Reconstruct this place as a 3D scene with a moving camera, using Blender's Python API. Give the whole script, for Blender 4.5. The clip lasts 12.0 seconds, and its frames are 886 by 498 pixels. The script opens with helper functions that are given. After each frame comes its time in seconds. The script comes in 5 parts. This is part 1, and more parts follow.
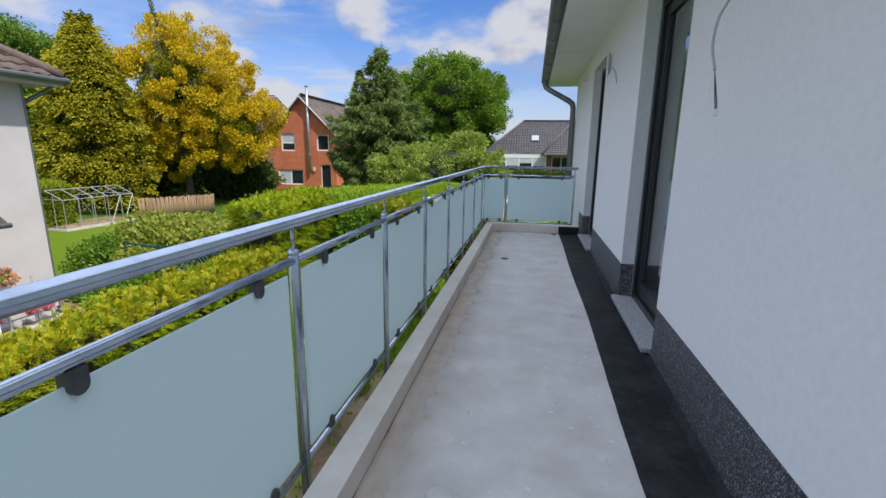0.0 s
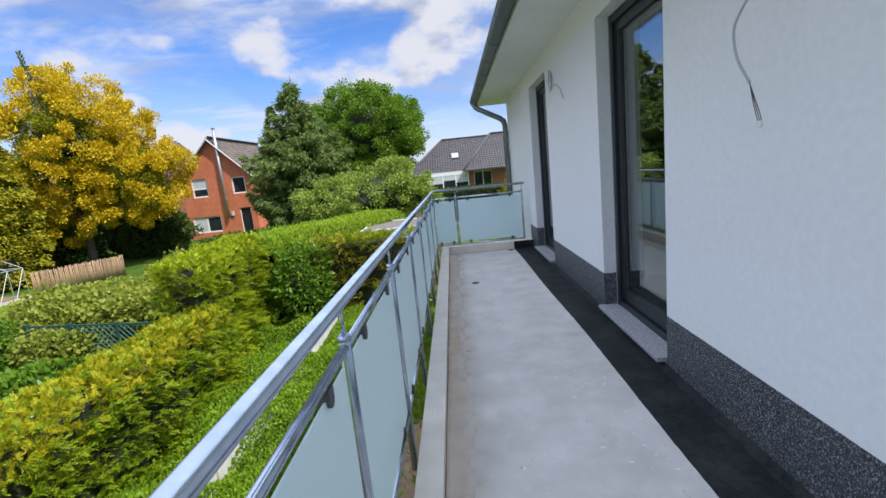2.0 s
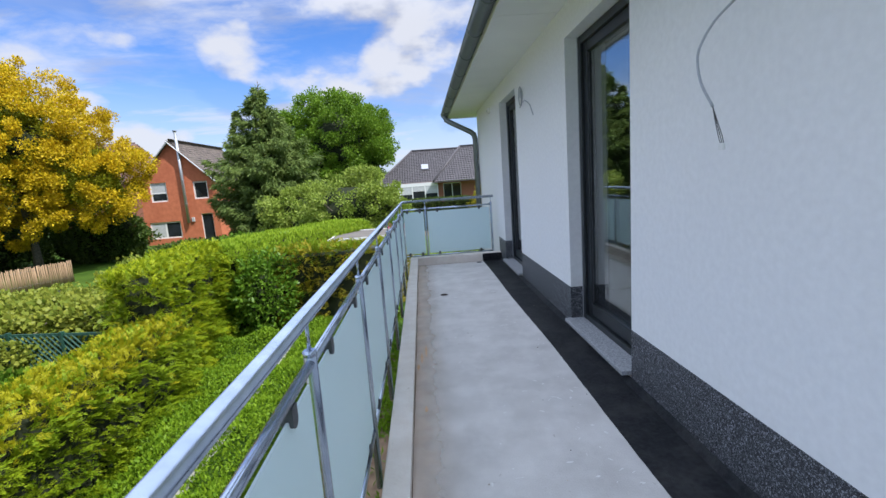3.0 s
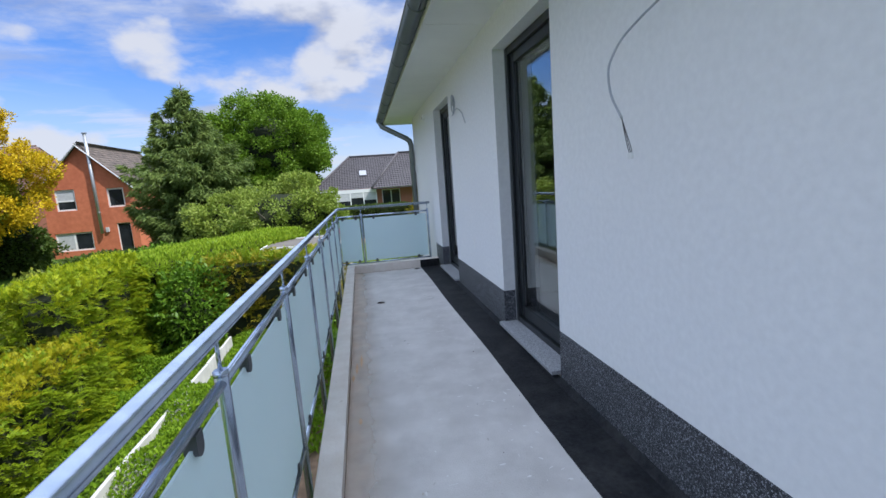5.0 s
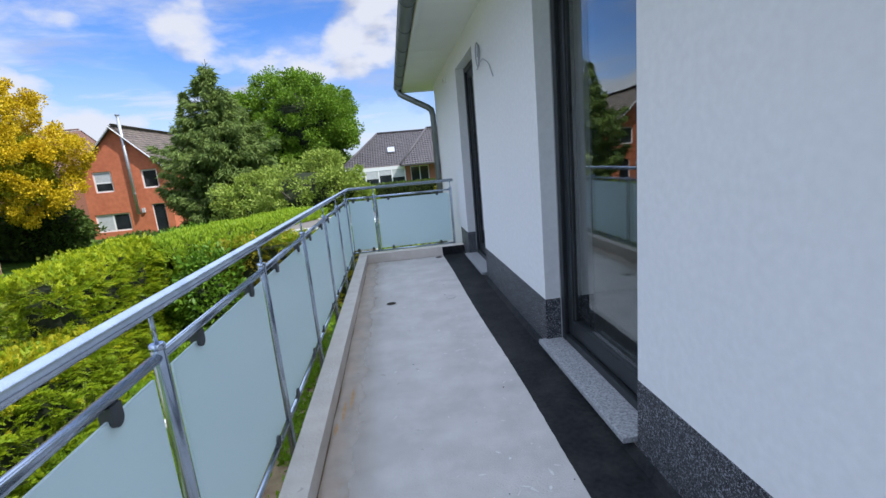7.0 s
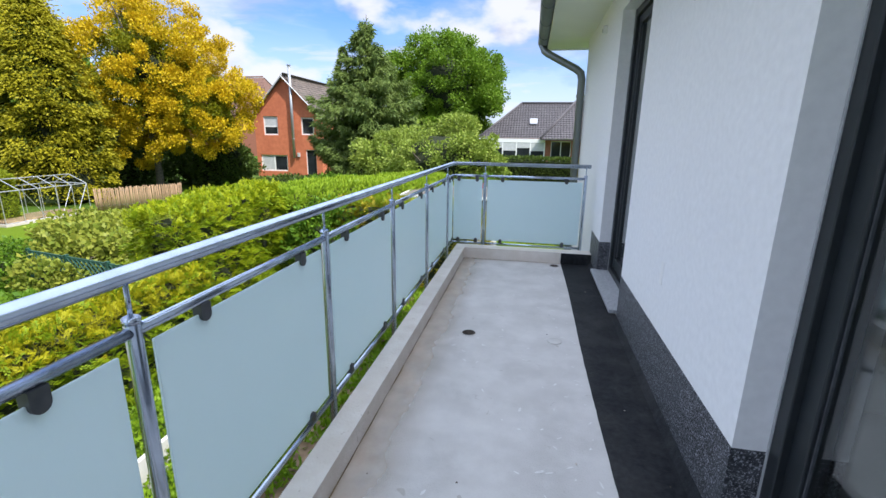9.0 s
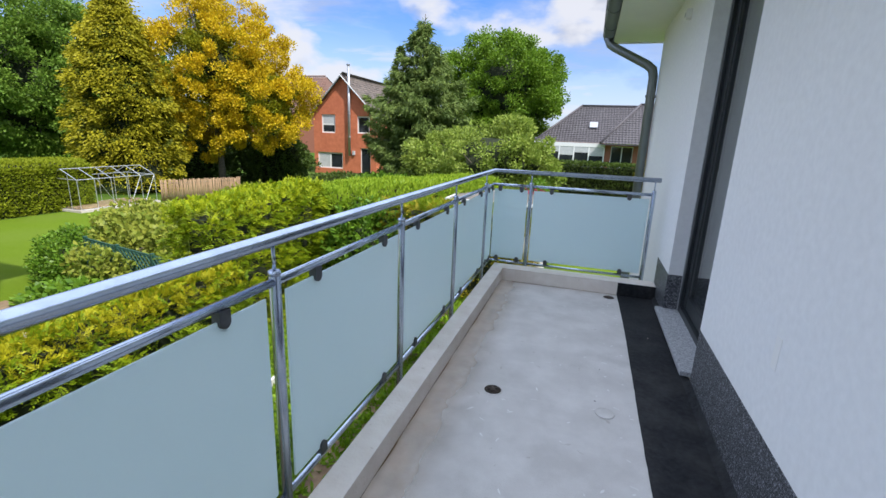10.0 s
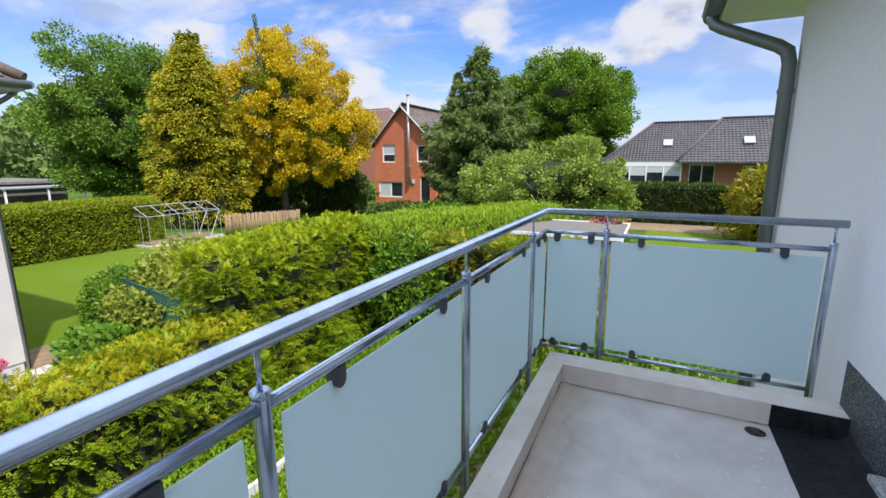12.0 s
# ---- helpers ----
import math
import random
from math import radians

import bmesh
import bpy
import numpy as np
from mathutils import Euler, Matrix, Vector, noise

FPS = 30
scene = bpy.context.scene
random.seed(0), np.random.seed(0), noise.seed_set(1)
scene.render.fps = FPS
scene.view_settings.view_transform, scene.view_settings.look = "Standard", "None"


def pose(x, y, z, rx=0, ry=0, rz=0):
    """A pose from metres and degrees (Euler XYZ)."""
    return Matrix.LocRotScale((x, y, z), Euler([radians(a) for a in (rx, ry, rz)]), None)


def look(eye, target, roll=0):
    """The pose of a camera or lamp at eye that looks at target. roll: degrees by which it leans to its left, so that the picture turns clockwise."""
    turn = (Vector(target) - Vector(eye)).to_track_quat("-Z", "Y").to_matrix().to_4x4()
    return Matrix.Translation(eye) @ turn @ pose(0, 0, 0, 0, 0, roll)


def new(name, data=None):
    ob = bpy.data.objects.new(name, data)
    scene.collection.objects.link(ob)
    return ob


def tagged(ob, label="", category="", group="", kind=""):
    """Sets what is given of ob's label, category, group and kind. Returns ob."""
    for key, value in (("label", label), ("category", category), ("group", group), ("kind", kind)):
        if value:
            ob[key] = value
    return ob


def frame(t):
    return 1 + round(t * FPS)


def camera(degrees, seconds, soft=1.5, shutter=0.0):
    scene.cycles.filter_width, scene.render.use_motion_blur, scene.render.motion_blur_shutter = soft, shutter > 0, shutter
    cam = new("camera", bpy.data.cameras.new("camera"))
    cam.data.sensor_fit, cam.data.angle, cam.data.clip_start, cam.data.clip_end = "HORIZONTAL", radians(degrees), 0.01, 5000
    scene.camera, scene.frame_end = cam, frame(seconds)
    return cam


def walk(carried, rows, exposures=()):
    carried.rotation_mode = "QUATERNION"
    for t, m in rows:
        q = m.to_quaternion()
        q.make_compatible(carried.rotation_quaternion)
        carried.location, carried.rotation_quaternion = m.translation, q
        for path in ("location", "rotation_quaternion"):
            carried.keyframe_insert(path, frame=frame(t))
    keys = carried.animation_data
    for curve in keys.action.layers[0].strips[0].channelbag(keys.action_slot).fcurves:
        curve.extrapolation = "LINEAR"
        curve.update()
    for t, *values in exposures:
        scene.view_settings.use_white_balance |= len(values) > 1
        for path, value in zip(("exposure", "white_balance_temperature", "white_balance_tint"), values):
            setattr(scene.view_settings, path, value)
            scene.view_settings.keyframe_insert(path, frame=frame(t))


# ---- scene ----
cam = camera(89.8, 12.0)
PATH = [
    (0, (0.208, 0.233, 1.277), (-0.165, 2.151, 0.85), 0.8),
    (0.5, (0.048, 0.342, 1.257), (-0.315, 2.262, 0.834), 0.3),
    (1, (-0.074, 0.448, 1.289), (-0.344, 2.379, 0.842), -2.8),
    (1.5, (-0.143, 0.427, 1.362), (-0.305, 2.379, 0.957), -5.8),
    (2, (-0.225, 0.387, 1.373), (-0.296, 2.356, 1.027), -5.9),
    (2.5, (-0.24, 0.392, 1.372), (-0.232, 2.366, 1.053), -4.3),
    (3, (-0.236, 0.412, 1.376), (-0.16, 2.386, 1.066), -4.2),
    (5, (-0.182, 0.42, 1.376), (0.16, 2.367, 1.074), -4.2),
    (5.5, (-0.124, 0.567, 1.357), (0.238, 2.514, 1.077), -3.6),
    (6, (-0.012, 0.828, 1.361), (0.361, 2.774, 1.095), -3.4),
    (6.5, (0.037, 1.104, 1.339), (0.326, 3.056, 1.012), -4.5),
    (8.5, (0.23, 2.37, 1.349), (0.085, 4.306, 0.871), -1.4),
    (9, (0.292, 2.724, 1.35), (-0.07, 4.627, 0.855), 0.8),
    (9.5, (0.316, 3.046, 1.347), (-0.182, 4.919, 0.853), 1.7),
    (10, (0.304, 3.411, 1.363), (-0.275, 5.259, 0.867), 2.2),
    (10.5, (0.304, 3.776, 1.37), (-0.513, 5.545, 0.929), 0.4),
    (11, (0.235, 4.124, 1.375), (-0.766, 5.802, 0.955), -1.3),
    (11.5, (0.138, 4.486, 1.38), (-0.911, 6.138, 0.977), -1.4),
    (12, (0.073, 4.946, 1.365), (-0.783, 6.708, 0.974), -0.2),
]
EXPOSURE = [(0, 0.76), (1, 0.96), (3, 1.03), (5, 0.91), (6, 0.89), (6.5, 0.94), (8.5, 1.3), (9, 1.3), (9.5, 1.17), (10, 1.1), (10.5, 1.04), (11.5, 1.03), (12, 1.06)]
KELVIN = [6300, 6300, 6050, 5950, 5850, 5900, 6250, 6200, 6200, 6200, 6200, 6200, 6200]
walk(cam, [(t, look(eye, target, roll)) for t, eye, target, roll in PATH], [(t, e, k, 14) for (t, e), k in zip(EXPOSURE, KELVIN)])

# ---- world and sun ----
SUN = Vector((0.526, -0.294, 0.797)).normalized()

CLOUD, VEIL = 0.7, 2.4


def sky_world():
    w = bpy.data.worlds.new("sky")
    scene.world = w
    w.use_nodes = True
    nt = w.node_tree
    n, l = nt.nodes, nt.links
    n.clear()
    out = n.new("ShaderNodeOutputWorld")
    bg = n.new("ShaderNodeBackground")
    bg.inputs["Strength"].default_value = 0.1
    sky = n.new("ShaderNodeTexSky")
    sky.sky_type = "NISHITA"
    sky.sun_disc = False
    sky.sun_elevation = math.asin(SUN.z)
    sky.sun_rotation = math.atan2(SUN.x, SUN.y)
    sky.ozone_density = 4.0
    sky.dust_density = 0.4
    co = n.new("ShaderNodeTexCoord")
    sep = n.new("ShaderNodeSeparateXYZ")
    l.new(co.outputs["Generated"], sep.inputs[0])

    def m(op, a, b=None, clamp=False):
        q = n.new("ShaderNodeMath")
        q.operation, q.use_clamp = op, clamp
        for i, v in enumerate((a, b)):
            if v is None:
                continue
            if isinstance(v, (int, float)):
                q.inputs[i].default_value = v
            else:
                l.new(v, q.inputs[i])
        return q.outputs[0]

    # clouds lie on a flat layer: divide by the height of the ray
    h = m("ADD", m("MAXIMUM", sep.outputs[2], 0.0), 0.16)
    comb = n.new("ShaderNodeCombineXYZ")
    l.new(m("DIVIDE", sep.outputs[0], h), comb.inputs[0])
    l.new(m("DIVIDE", sep.outputs[1], h), comb.inputs[1])

    def cloud(scale, detail, lo, hi, off, rough=0.55, stretch=(1, 1, 1)):
        mp = n.new("ShaderNodeMapping")
        mp.inputs["Location"].default_value = off
        mp.inputs["Scale"].default_value = stretch
        mp.inputs["Rotation"].default_value = (0, 0, 0.35)
        l.new(comb.outputs[0], mp.inputs[0])
        t = n.new("ShaderNodeTexNoise")
        t.inputs["Scale"].default_value = scale
        t.inputs["Detail"].default_value = detail
        t.inputs["Roughness"].default_value = rough
        t.inputs["Distortion"].default_value = 0.5
        l.new(mp.outputs[0], t.inputs["Vector"])
        r = n.new("ShaderNodeMapRange")
        r.interpolation_type = "SMOOTHSTEP"
        r.inputs["From Min"].default_value, r.inputs["From Max"].default_value = lo, hi
        l.new(t.outputs["Fac"], r.inputs["Value"])
        return r.outputs[0]

    def heap(scale, detail, rough, lift):
        """Rounded heap clouds, by the direction of the ray."""
        c2 = n.new("ShaderNodeCombineXYZ")
        l.new(sep.outputs[0], c2.inputs[0])
        l.new(sep.outputs[1], c2.inputs[1])
        l.new(m("MULTIPLY", m("ADD", sep.outputs[2], lift), 1.9), c2.inputs[2])
        mp = n.new("ShaderNodeMapping")
        mp.inputs["Location"].default_value = (CLOUD, 1.3, 0.2)
        l.new(c2.outputs[0], mp.inputs[0])
        t = n.new("ShaderNodeTexNoise")
        t.inputs["Scale"].default_value = scale
        t.inputs["Detail"].default_value = detail
        t.inputs["Roughness"].default_value = rough
        l.new(mp.outputs[0], t.inputs["Vector"])
        return t.outputs["Fac"]

    def ramp(v, lo, hi):
        r = n.new("ShaderNodeMapRange")
        r.interpolation_type = "SMOOTHSTEP"
        r.inputs["From Min"].default_value, r.inputs["From Max"].default_value = lo, hi
        l.new(v, r.inputs["Value"])
        return r.outputs[0]

    streaks = m("MULTIPLY", cloud(1.1, 9, 0.40, 0.68, (VEIL, 1.7, 0), 0.62, (0.45, 1.3, 1)), 0.85)
    veil = m("MAXIMUM", streaks, m("MULTIPLY", cloud(0.5, 7, 0.38, 0.66, (3.1, 1.7, 0), 0.6), 0.65))
    base = heap(4.2, 9, 0.52, 0.0)
    puff = m("MULTIPLY", ramp(base, 0.47, 0.64), 0.92)
    grey = ramp(m("SUBTRACT", heap(4.2, 5, 0.5, 0.045), heap(4.2, 5, 0.5, 0.0)), -0.02, 0.10)
    cover = m("MAXIMUM", veil, puff, True)
    low = n.new("ShaderNodeMapRange")
    low.inputs["From Min"].default_value, low.inputs["From Max"].default_value = 0.0, 0.24
    low.inputs["To Min"].default_value, low.inputs["To Max"].default_value = 0.8, 0.0
    l.new(sep.outputs[2], low.inputs["Value"])
    cover = m("MAXIMUM", cover, low.outputs[0], True)
    # cover closes in overhead, an added light source beyond the view
    high = n.new("ShaderNodeMapRange")
    high.interpolation_type = "SMOOTHSTEP"
    high.inputs["From Min"].default_value, high.inputs["From Max"].default_value = 0.30, 0.62
    high.inputs["To Max"].default_value = 0.95
    l.new(sep.outputs[2], high.inputs["Value"])
    cover = m("MAXIMUM", cover, high.outputs[0], True)
    tint = n.new("ShaderNodeMix")
    tint.data_type = "RGBA"
    l.new(grey, tint.inputs[0])
    tint.inputs[6].default_value = (4.1, 4.1, 4.05, 1)
    tint.inputs[7].default_value = (2.9, 2.95, 3.1, 1)
    thin = n.new("ShaderNodeMix")  # bright bluish cloud added overhead, above the view, to lift the shade
    thin.data_type = "RGBA"
    l.new(high.outputs[0], thin.inputs[0])
    l.new(tint.outputs[2], thin.inputs[6])
    thin.inputs[7].default_value = (6.6, 7.5, 8.9, 1)
    blue = n.new("ShaderNodeMix")
    blue.data_type, blue.blend_type = "RGBA", "MULTIPLY"
    blue.inputs[0].default_value = 1.0
    l.new(sky.outputs[0], blue.inputs[6])
    blue.inputs[7].default_value = (0.47, 0.66, 0.92, 1)
    mix = n.new("ShaderNodeMix")
    mix.data_type = "RGBA"
    l.new(cover, mix.inputs[0])
    l.new(blue.outputs[2], mix.inputs[6])
    l.new(thin.outputs[2], mix.inputs[7])
    l.new(mix.outputs[2], bg.inputs["Color"])
    l.new(bg.outputs[0], out.inputs[0])


sky_world()
sun = new("sun", bpy.data.lights.new("sun", "SUN"))
sun.data.energy, sun.data.angle, sun.data.color = 2.9, radians(1.5), (1.0, 0.95, 0.86)
sun.matrix_world = look(SUN * 30, (0, 0, 0))

# ---- materials ----
GROUND = -2.9


def mat(name, c1, c2, scale=8.0, rough=0.7, metal=0.0, bump=0.0, bscale=60.0, stain=None, sscale=1.5, samount=0.5, island=0.0, translucent=0.0, coat=0.0, spec=0.5, spots=None):
    """A surface with two colours in a fine grain, wider stains, relief, and variation from piece to piece."""
    mt = bpy.data.materials.new(name)
    mt.use_nodes = True
    n, l = mt.node_tree.nodes, mt.node_tree.links
    p = n["Principled BSDF"]
    co = n.new("ShaderNodeTexCoord")
    t = n.new("ShaderNodeTexNoise")
    t.inputs["Scale"].default_value, t.inputs["Detail"].default_value = scale, 6
    l.new(co.outputs["Object"], t.inputs["Vector"])
    r = n.new("ShaderNodeMapRange")
    r.inputs["From Min"].default_value, r.inputs["From Max"].default_value = 0.3, 0.7
    l.new(t.outputs["Fac"], r.inputs["Value"])
    mx = n.new("ShaderNodeMix")
    mx.data_type = "RGBA"
    mx.inputs[6].default_value, mx.inputs[7].default_value = (*c1, 1), (*c2, 1)
    fac = r.outputs[0]
    if island:
        g = n.new("ShaderNodeNewGeometry")
        ob = n.new("ShaderNodeObjectInfo")
        a = n.new("ShaderNodeMath")
        a.operation = "ADD"
        l.new(g.outputs["Random Per Island"], a.inputs[0])
        l.new(ob.outputs["Random"], a.inputs[1])
        fr = n.new("ShaderNodeMath")
        fr.operation = "FRACT"
        l.new(a.outputs[0], fr.inputs[0])
        q = n.new("ShaderNodeMix")
        q.data_type = "FLOAT"
        q.inputs[0].default_value = island
        l.new(fac, q.inputs[2])
        l.new(fr.outputs[0], q.inputs[3])
        fac = q.outputs[0]
    l.new(fac, mx.inputs[0])
    col = mx.outputs[2]
    if stain:
        t2 = n.new("ShaderNodeTexNoise")
        t2.inputs["Scale"].default_value, t2.inputs["Detail"].default_value = sscale, 8
        t2.inputs["Roughness"].default_value = 0.65
        l.new(co.outputs["Object"], t2.inputs["Vector"])
        r2 = n.new("ShaderNodeMapRange")
        r2.inputs["From Min"].default_value, r2.inputs["From Max"].default_value = 0.45, 0.72
        r2.inputs["To Max"].default_value = samount
        l.new(t2.outputs["Fac"], r2.inputs["Value"])
        m2 = n.new("ShaderNodeMix")
        m2.data_type = "RGBA"
        l.new(r2.outputs[0], m2.inputs[0])
        l.new(col, m2.inputs[6])
        m2.inputs[7].default_value = (*stain, 1)
        col = m2.outputs[2]
    if spots:  # small hard-edged marks: colour, scale, threshold, amount
        t4 = n.new("ShaderNodeTexNoise")
        t4.inputs["Scale"].default_value, t4.inputs["Detail"].default_value = spots[1], 3
        t4.inputs["Distortion"].default_value = 0.8
        l.new(co.outputs["Object"], t4.inputs["Vector"])
        r4 = n.new("ShaderNodeMapRange")
        r4.inputs["From Min"].default_value, r4.inputs["From Max"].default_value = spots[2], spots[2] + 0.04
        r4.inputs["To Max"].default_value = spots[3]
        l.new(t4.outputs["Fac"], r4.inputs["Value"])
        m4 = n.new("ShaderNodeMix")
        m4.data_type = "RGBA"
        l.new(r4.outputs[0], m4.inputs[0])
        l.new(col, m4.inputs[6])
        m4.inputs[7].default_value = (*spots[0], 1)
        col = m4.outputs[2]
    if translucent:
        spec = min(spec, 0.22)
    l.new(col, p.inputs["Base Color"])
    p.inputs["Roughness"].default_value, p.inputs["Metallic"].default_value = rough, metal
    p.inputs["Specular IOR Level"].default_value = spec
    p.inputs["Coat Weight"].default_value = coat
    if bump:
        b = n.new("ShaderNodeBump")
        b.inputs["Strength"].default_value, b.inputs["Distance"].default_value = bump, 0.01
        t3 = n.new("ShaderNodeTexNoise")
        t3.inputs["Scale"].default_value, t3.inputs["Detail"].default_value = bscale, 4
        l.new(co.outputs["Object"], t3.inputs["Vector"])
        l.new(t3.outputs["Fac"], b.inputs["Height"])
        l.new(b.outputs[0], p.inputs["Normal"])
    if translucent:
        tr = n.new("ShaderNodeBsdfTranslucent")
        l.new(col, tr.inputs["Color"])
        ms = n.new("ShaderNodeMixShader")
        ms.inputs[0].default_value = translucent
        l.new(p.outputs[0], ms.inputs[1])
        l.new(tr.outputs[0], ms.inputs[2])
        l.new(ms.outputs[0], n["Material Output"].inputs["Surface"])
    return mt


def glass_mat(name, tint, rough=0.0):
    mt = bpy.data.materials.new(name)
    mt.use_nodes = True
    p = mt.node_tree.nodes["Principled BSDF"]
    p.inputs["Base Color"].default_value = (*tint, 1)
    p.inputs["Transmission Weight"].default_value = 1.0
    p.inputs["Roughness"].default_value = rough
    p.inputs["IOR"].default_value = 1.5
    return mt


M_STUCCO = mat("white_render", (0.78, 0.78, 0.77), (0.84, 0.84, 0.83), 30, 0.9, bump=0.004, bscale=300, stain=(0.75, 0.75, 0.75), sscale=0.7, samount=0.35)
M_PAINT = mat("white_soffit", (0.80, 0.79, 0.76), (0.84, 0.83, 0.80), 3, 0.6)
M_CONC = mat("slab_concrete", (0.53, 0.505, 0.48), (0.68, 0.65, 0.625), 3.4, 0.68, bump=0.3, bscale=120, stain=(0.84, 0.815, 0.79), sscale=5.0, samount=0.36, spots=((0.36, 0.32, 0.28), 19, 0.70, 0.5))
M_KERB = mat("kerb_concrete", (0.75, 0.67, 0.595), (0.87, 0.805, 0.74), 7, 0.85, bump=0.4, bscale=70, stain=(0.64, 0.54, 0.45), sscale=3, samount=0.45, spots=((0.42, 0.33, 0.24), 22, 0.69, 0.45))
M_DUST = mat("sandy_cement_wash", (0.58, 0.51, 0.44), (0.66, 0.60, 0.54), 9, 0.9, bump=0.1, bscale=80, stain=(0.44, 0.31, 0.20), sscale=5, samount=0.45)


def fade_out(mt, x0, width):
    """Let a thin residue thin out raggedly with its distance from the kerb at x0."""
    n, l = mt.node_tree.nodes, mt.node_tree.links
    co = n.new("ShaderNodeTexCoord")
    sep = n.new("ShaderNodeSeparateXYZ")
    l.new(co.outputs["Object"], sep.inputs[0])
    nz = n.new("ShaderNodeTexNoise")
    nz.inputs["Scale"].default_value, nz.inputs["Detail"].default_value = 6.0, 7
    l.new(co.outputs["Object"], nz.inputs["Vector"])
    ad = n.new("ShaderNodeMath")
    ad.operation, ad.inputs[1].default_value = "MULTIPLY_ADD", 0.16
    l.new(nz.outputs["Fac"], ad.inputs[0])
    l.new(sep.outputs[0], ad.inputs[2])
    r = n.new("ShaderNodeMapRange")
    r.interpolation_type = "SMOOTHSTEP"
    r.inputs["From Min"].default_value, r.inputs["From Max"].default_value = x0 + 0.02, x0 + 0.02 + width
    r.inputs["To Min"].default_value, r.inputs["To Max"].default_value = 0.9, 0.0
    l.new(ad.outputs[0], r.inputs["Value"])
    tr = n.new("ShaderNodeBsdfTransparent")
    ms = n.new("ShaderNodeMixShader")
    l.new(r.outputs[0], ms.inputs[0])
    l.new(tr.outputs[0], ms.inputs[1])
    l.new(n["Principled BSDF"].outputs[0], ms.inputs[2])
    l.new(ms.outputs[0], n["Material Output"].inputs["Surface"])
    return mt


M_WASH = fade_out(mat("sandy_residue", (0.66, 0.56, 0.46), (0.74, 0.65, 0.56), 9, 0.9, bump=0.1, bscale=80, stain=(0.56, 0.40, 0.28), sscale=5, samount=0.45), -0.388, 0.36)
M_BITUMEN = mat("bitumen_membrane", (0.009, 0.010, 0.012), (0.026, 0.028, 0.032), 40, 0.62, bump=0.35, bscale=160, stain=(0.10, 0.097, 0.094), sscale=3.4, samount=0.35, spec=0.2)
M_PLINTH = mat("granite_chip_plaster", (0.004, 0.005, 0.007), (0.07, 0.075, 0.085), 60, 0.45, bump=0.5, bscale=200, spots=((0.42, 0.43, 0.47), 150, 0.56, 0.85))
M_GRANITE = mat("grey_granite", (0.20, 0.21, 0.225), (0.56, 0.57, 0.59), 85, 0.45, bump=0.05)
M_FRAME = mat("anthracite_frame", (0.013, 0.017, 0.019), (0.019, 0.023, 0.026), 20, 0.42)
M_GASKET = mat("grey_seal", (0.35, 0.36, 0.37), (0.45, 0.45, 0.46), 20, 0.6)
M_STEEL = mat("galvanised_steel", (0.45, 0.52, 0.63), (0.59, 0.655, 0.76), 14, 0.25, metal=0.94, bump=0.035, bscale=55, stain=(0.33, 0.37, 0.45), sscale=11, samount=0.5)
M_CLIP = mat("dark_clamp", (0.05, 0.055, 0.06), (0.08, 0.085, 0.09), 30, 0.5)
M_ZINC = mat("zinc_grey", (0.16, 0.18, 0.17), (0.24, 0.26, 0.25), 4, 0.45, metal=0.6, stain=(0.12, 0.14, 0.13), sscale=2)
M_FROST = mat("frosted_glass", (0.815, 0.92, 0.945), (0.845, 0.94, 0.965), 1.2, 0.28, translucent=0.6, coat=0.5)
M_GLASS = glass_mat("window_glass", (0.92, 0.96, 0.95))
# grey set dark so that rooms look unlit through glass
M_DARKROOM = mat("unlit_room_grey", (0.17, 0.17, 0.165), (0.21, 0.21, 0.205), 3, 0.9)
M_CABLE = mat("grey_cable", (0.35, 0.37, 0.40), (0.42, 0.44, 0.47), 20, 0.5)
M_WIRE = mat("black_wire", (0.03, 0.03, 0.03), (0.05, 0.05, 0.06), 20, 0.5)
M_PLASTIC = mat("white_plastic", (0.72, 0.72, 0.70), (0.78, 0.78, 0.76), 20, 0.4)
# dirty brown, darkened to paint the shade in an open drain
M_DRAIN_HOLE = mat("dark_drain_hole", (0.015, 0.012, 0.01), (0.07, 0.05, 0.035), 60, 0.9, bump=0.6, bscale=120)
M_RUSTSTAIN = mat("rust_stain", (0.50, 0.30, 0.14), (0.60, 0.42, 0.26), 30, 0.9)
M_SPECK = mat("pale_cement", (0.70, 0.68, 0.66), (0.84, 0.83, 0.81), 40, 0.9)
M_DEBRIS = mat("crumbs", (0.04, 0.03, 0.025), (0.14, 0.11, 0.09), 40, 0.9)
M_GRASS = mat("meadow", (0.035, 0.075, 0.010), (0.075, 0.14, 0.018), 0.9, 0.95, bump=0.6, bscale=30, stain=(0.12, 0.13, 0.03), sscale=0.12, samount=0.5, spec=0.05)
M_LAWN = mat("mown_lawn", (0.08, 0.135, 0.008), (0.12, 0.18, 0.012), 25, 0.95, bump=0.9, bscale=70, stain=(0.12, 0.17, 0.025), sscale=0.6, samount=0.6, spec=0.05)
M_SOIL = mat("garden_soil", (0.16, 0.10, 0.06), (0.30, 0.20, 0.12), 6, 0.95, bump=0.9, bscale=20, stain=(0.10, 0.13, 0.04), sscale=1.5, samount=0.5)
M_SLABS = mat("pale_paving", (0.42, 0.38, 0.33), (0.55, 0.50, 0.44), 6, 0.85, bump=0.3, bscale=40, island=0.4)
M_EDGING = mat("pale_edging", (0.50, 0.50, 0.47), (0.66, 0.65, 0.61), 8, 0.85, bump=0.3, bscale=40, stain=(0.25, 0.27, 0.2), sscale=4)
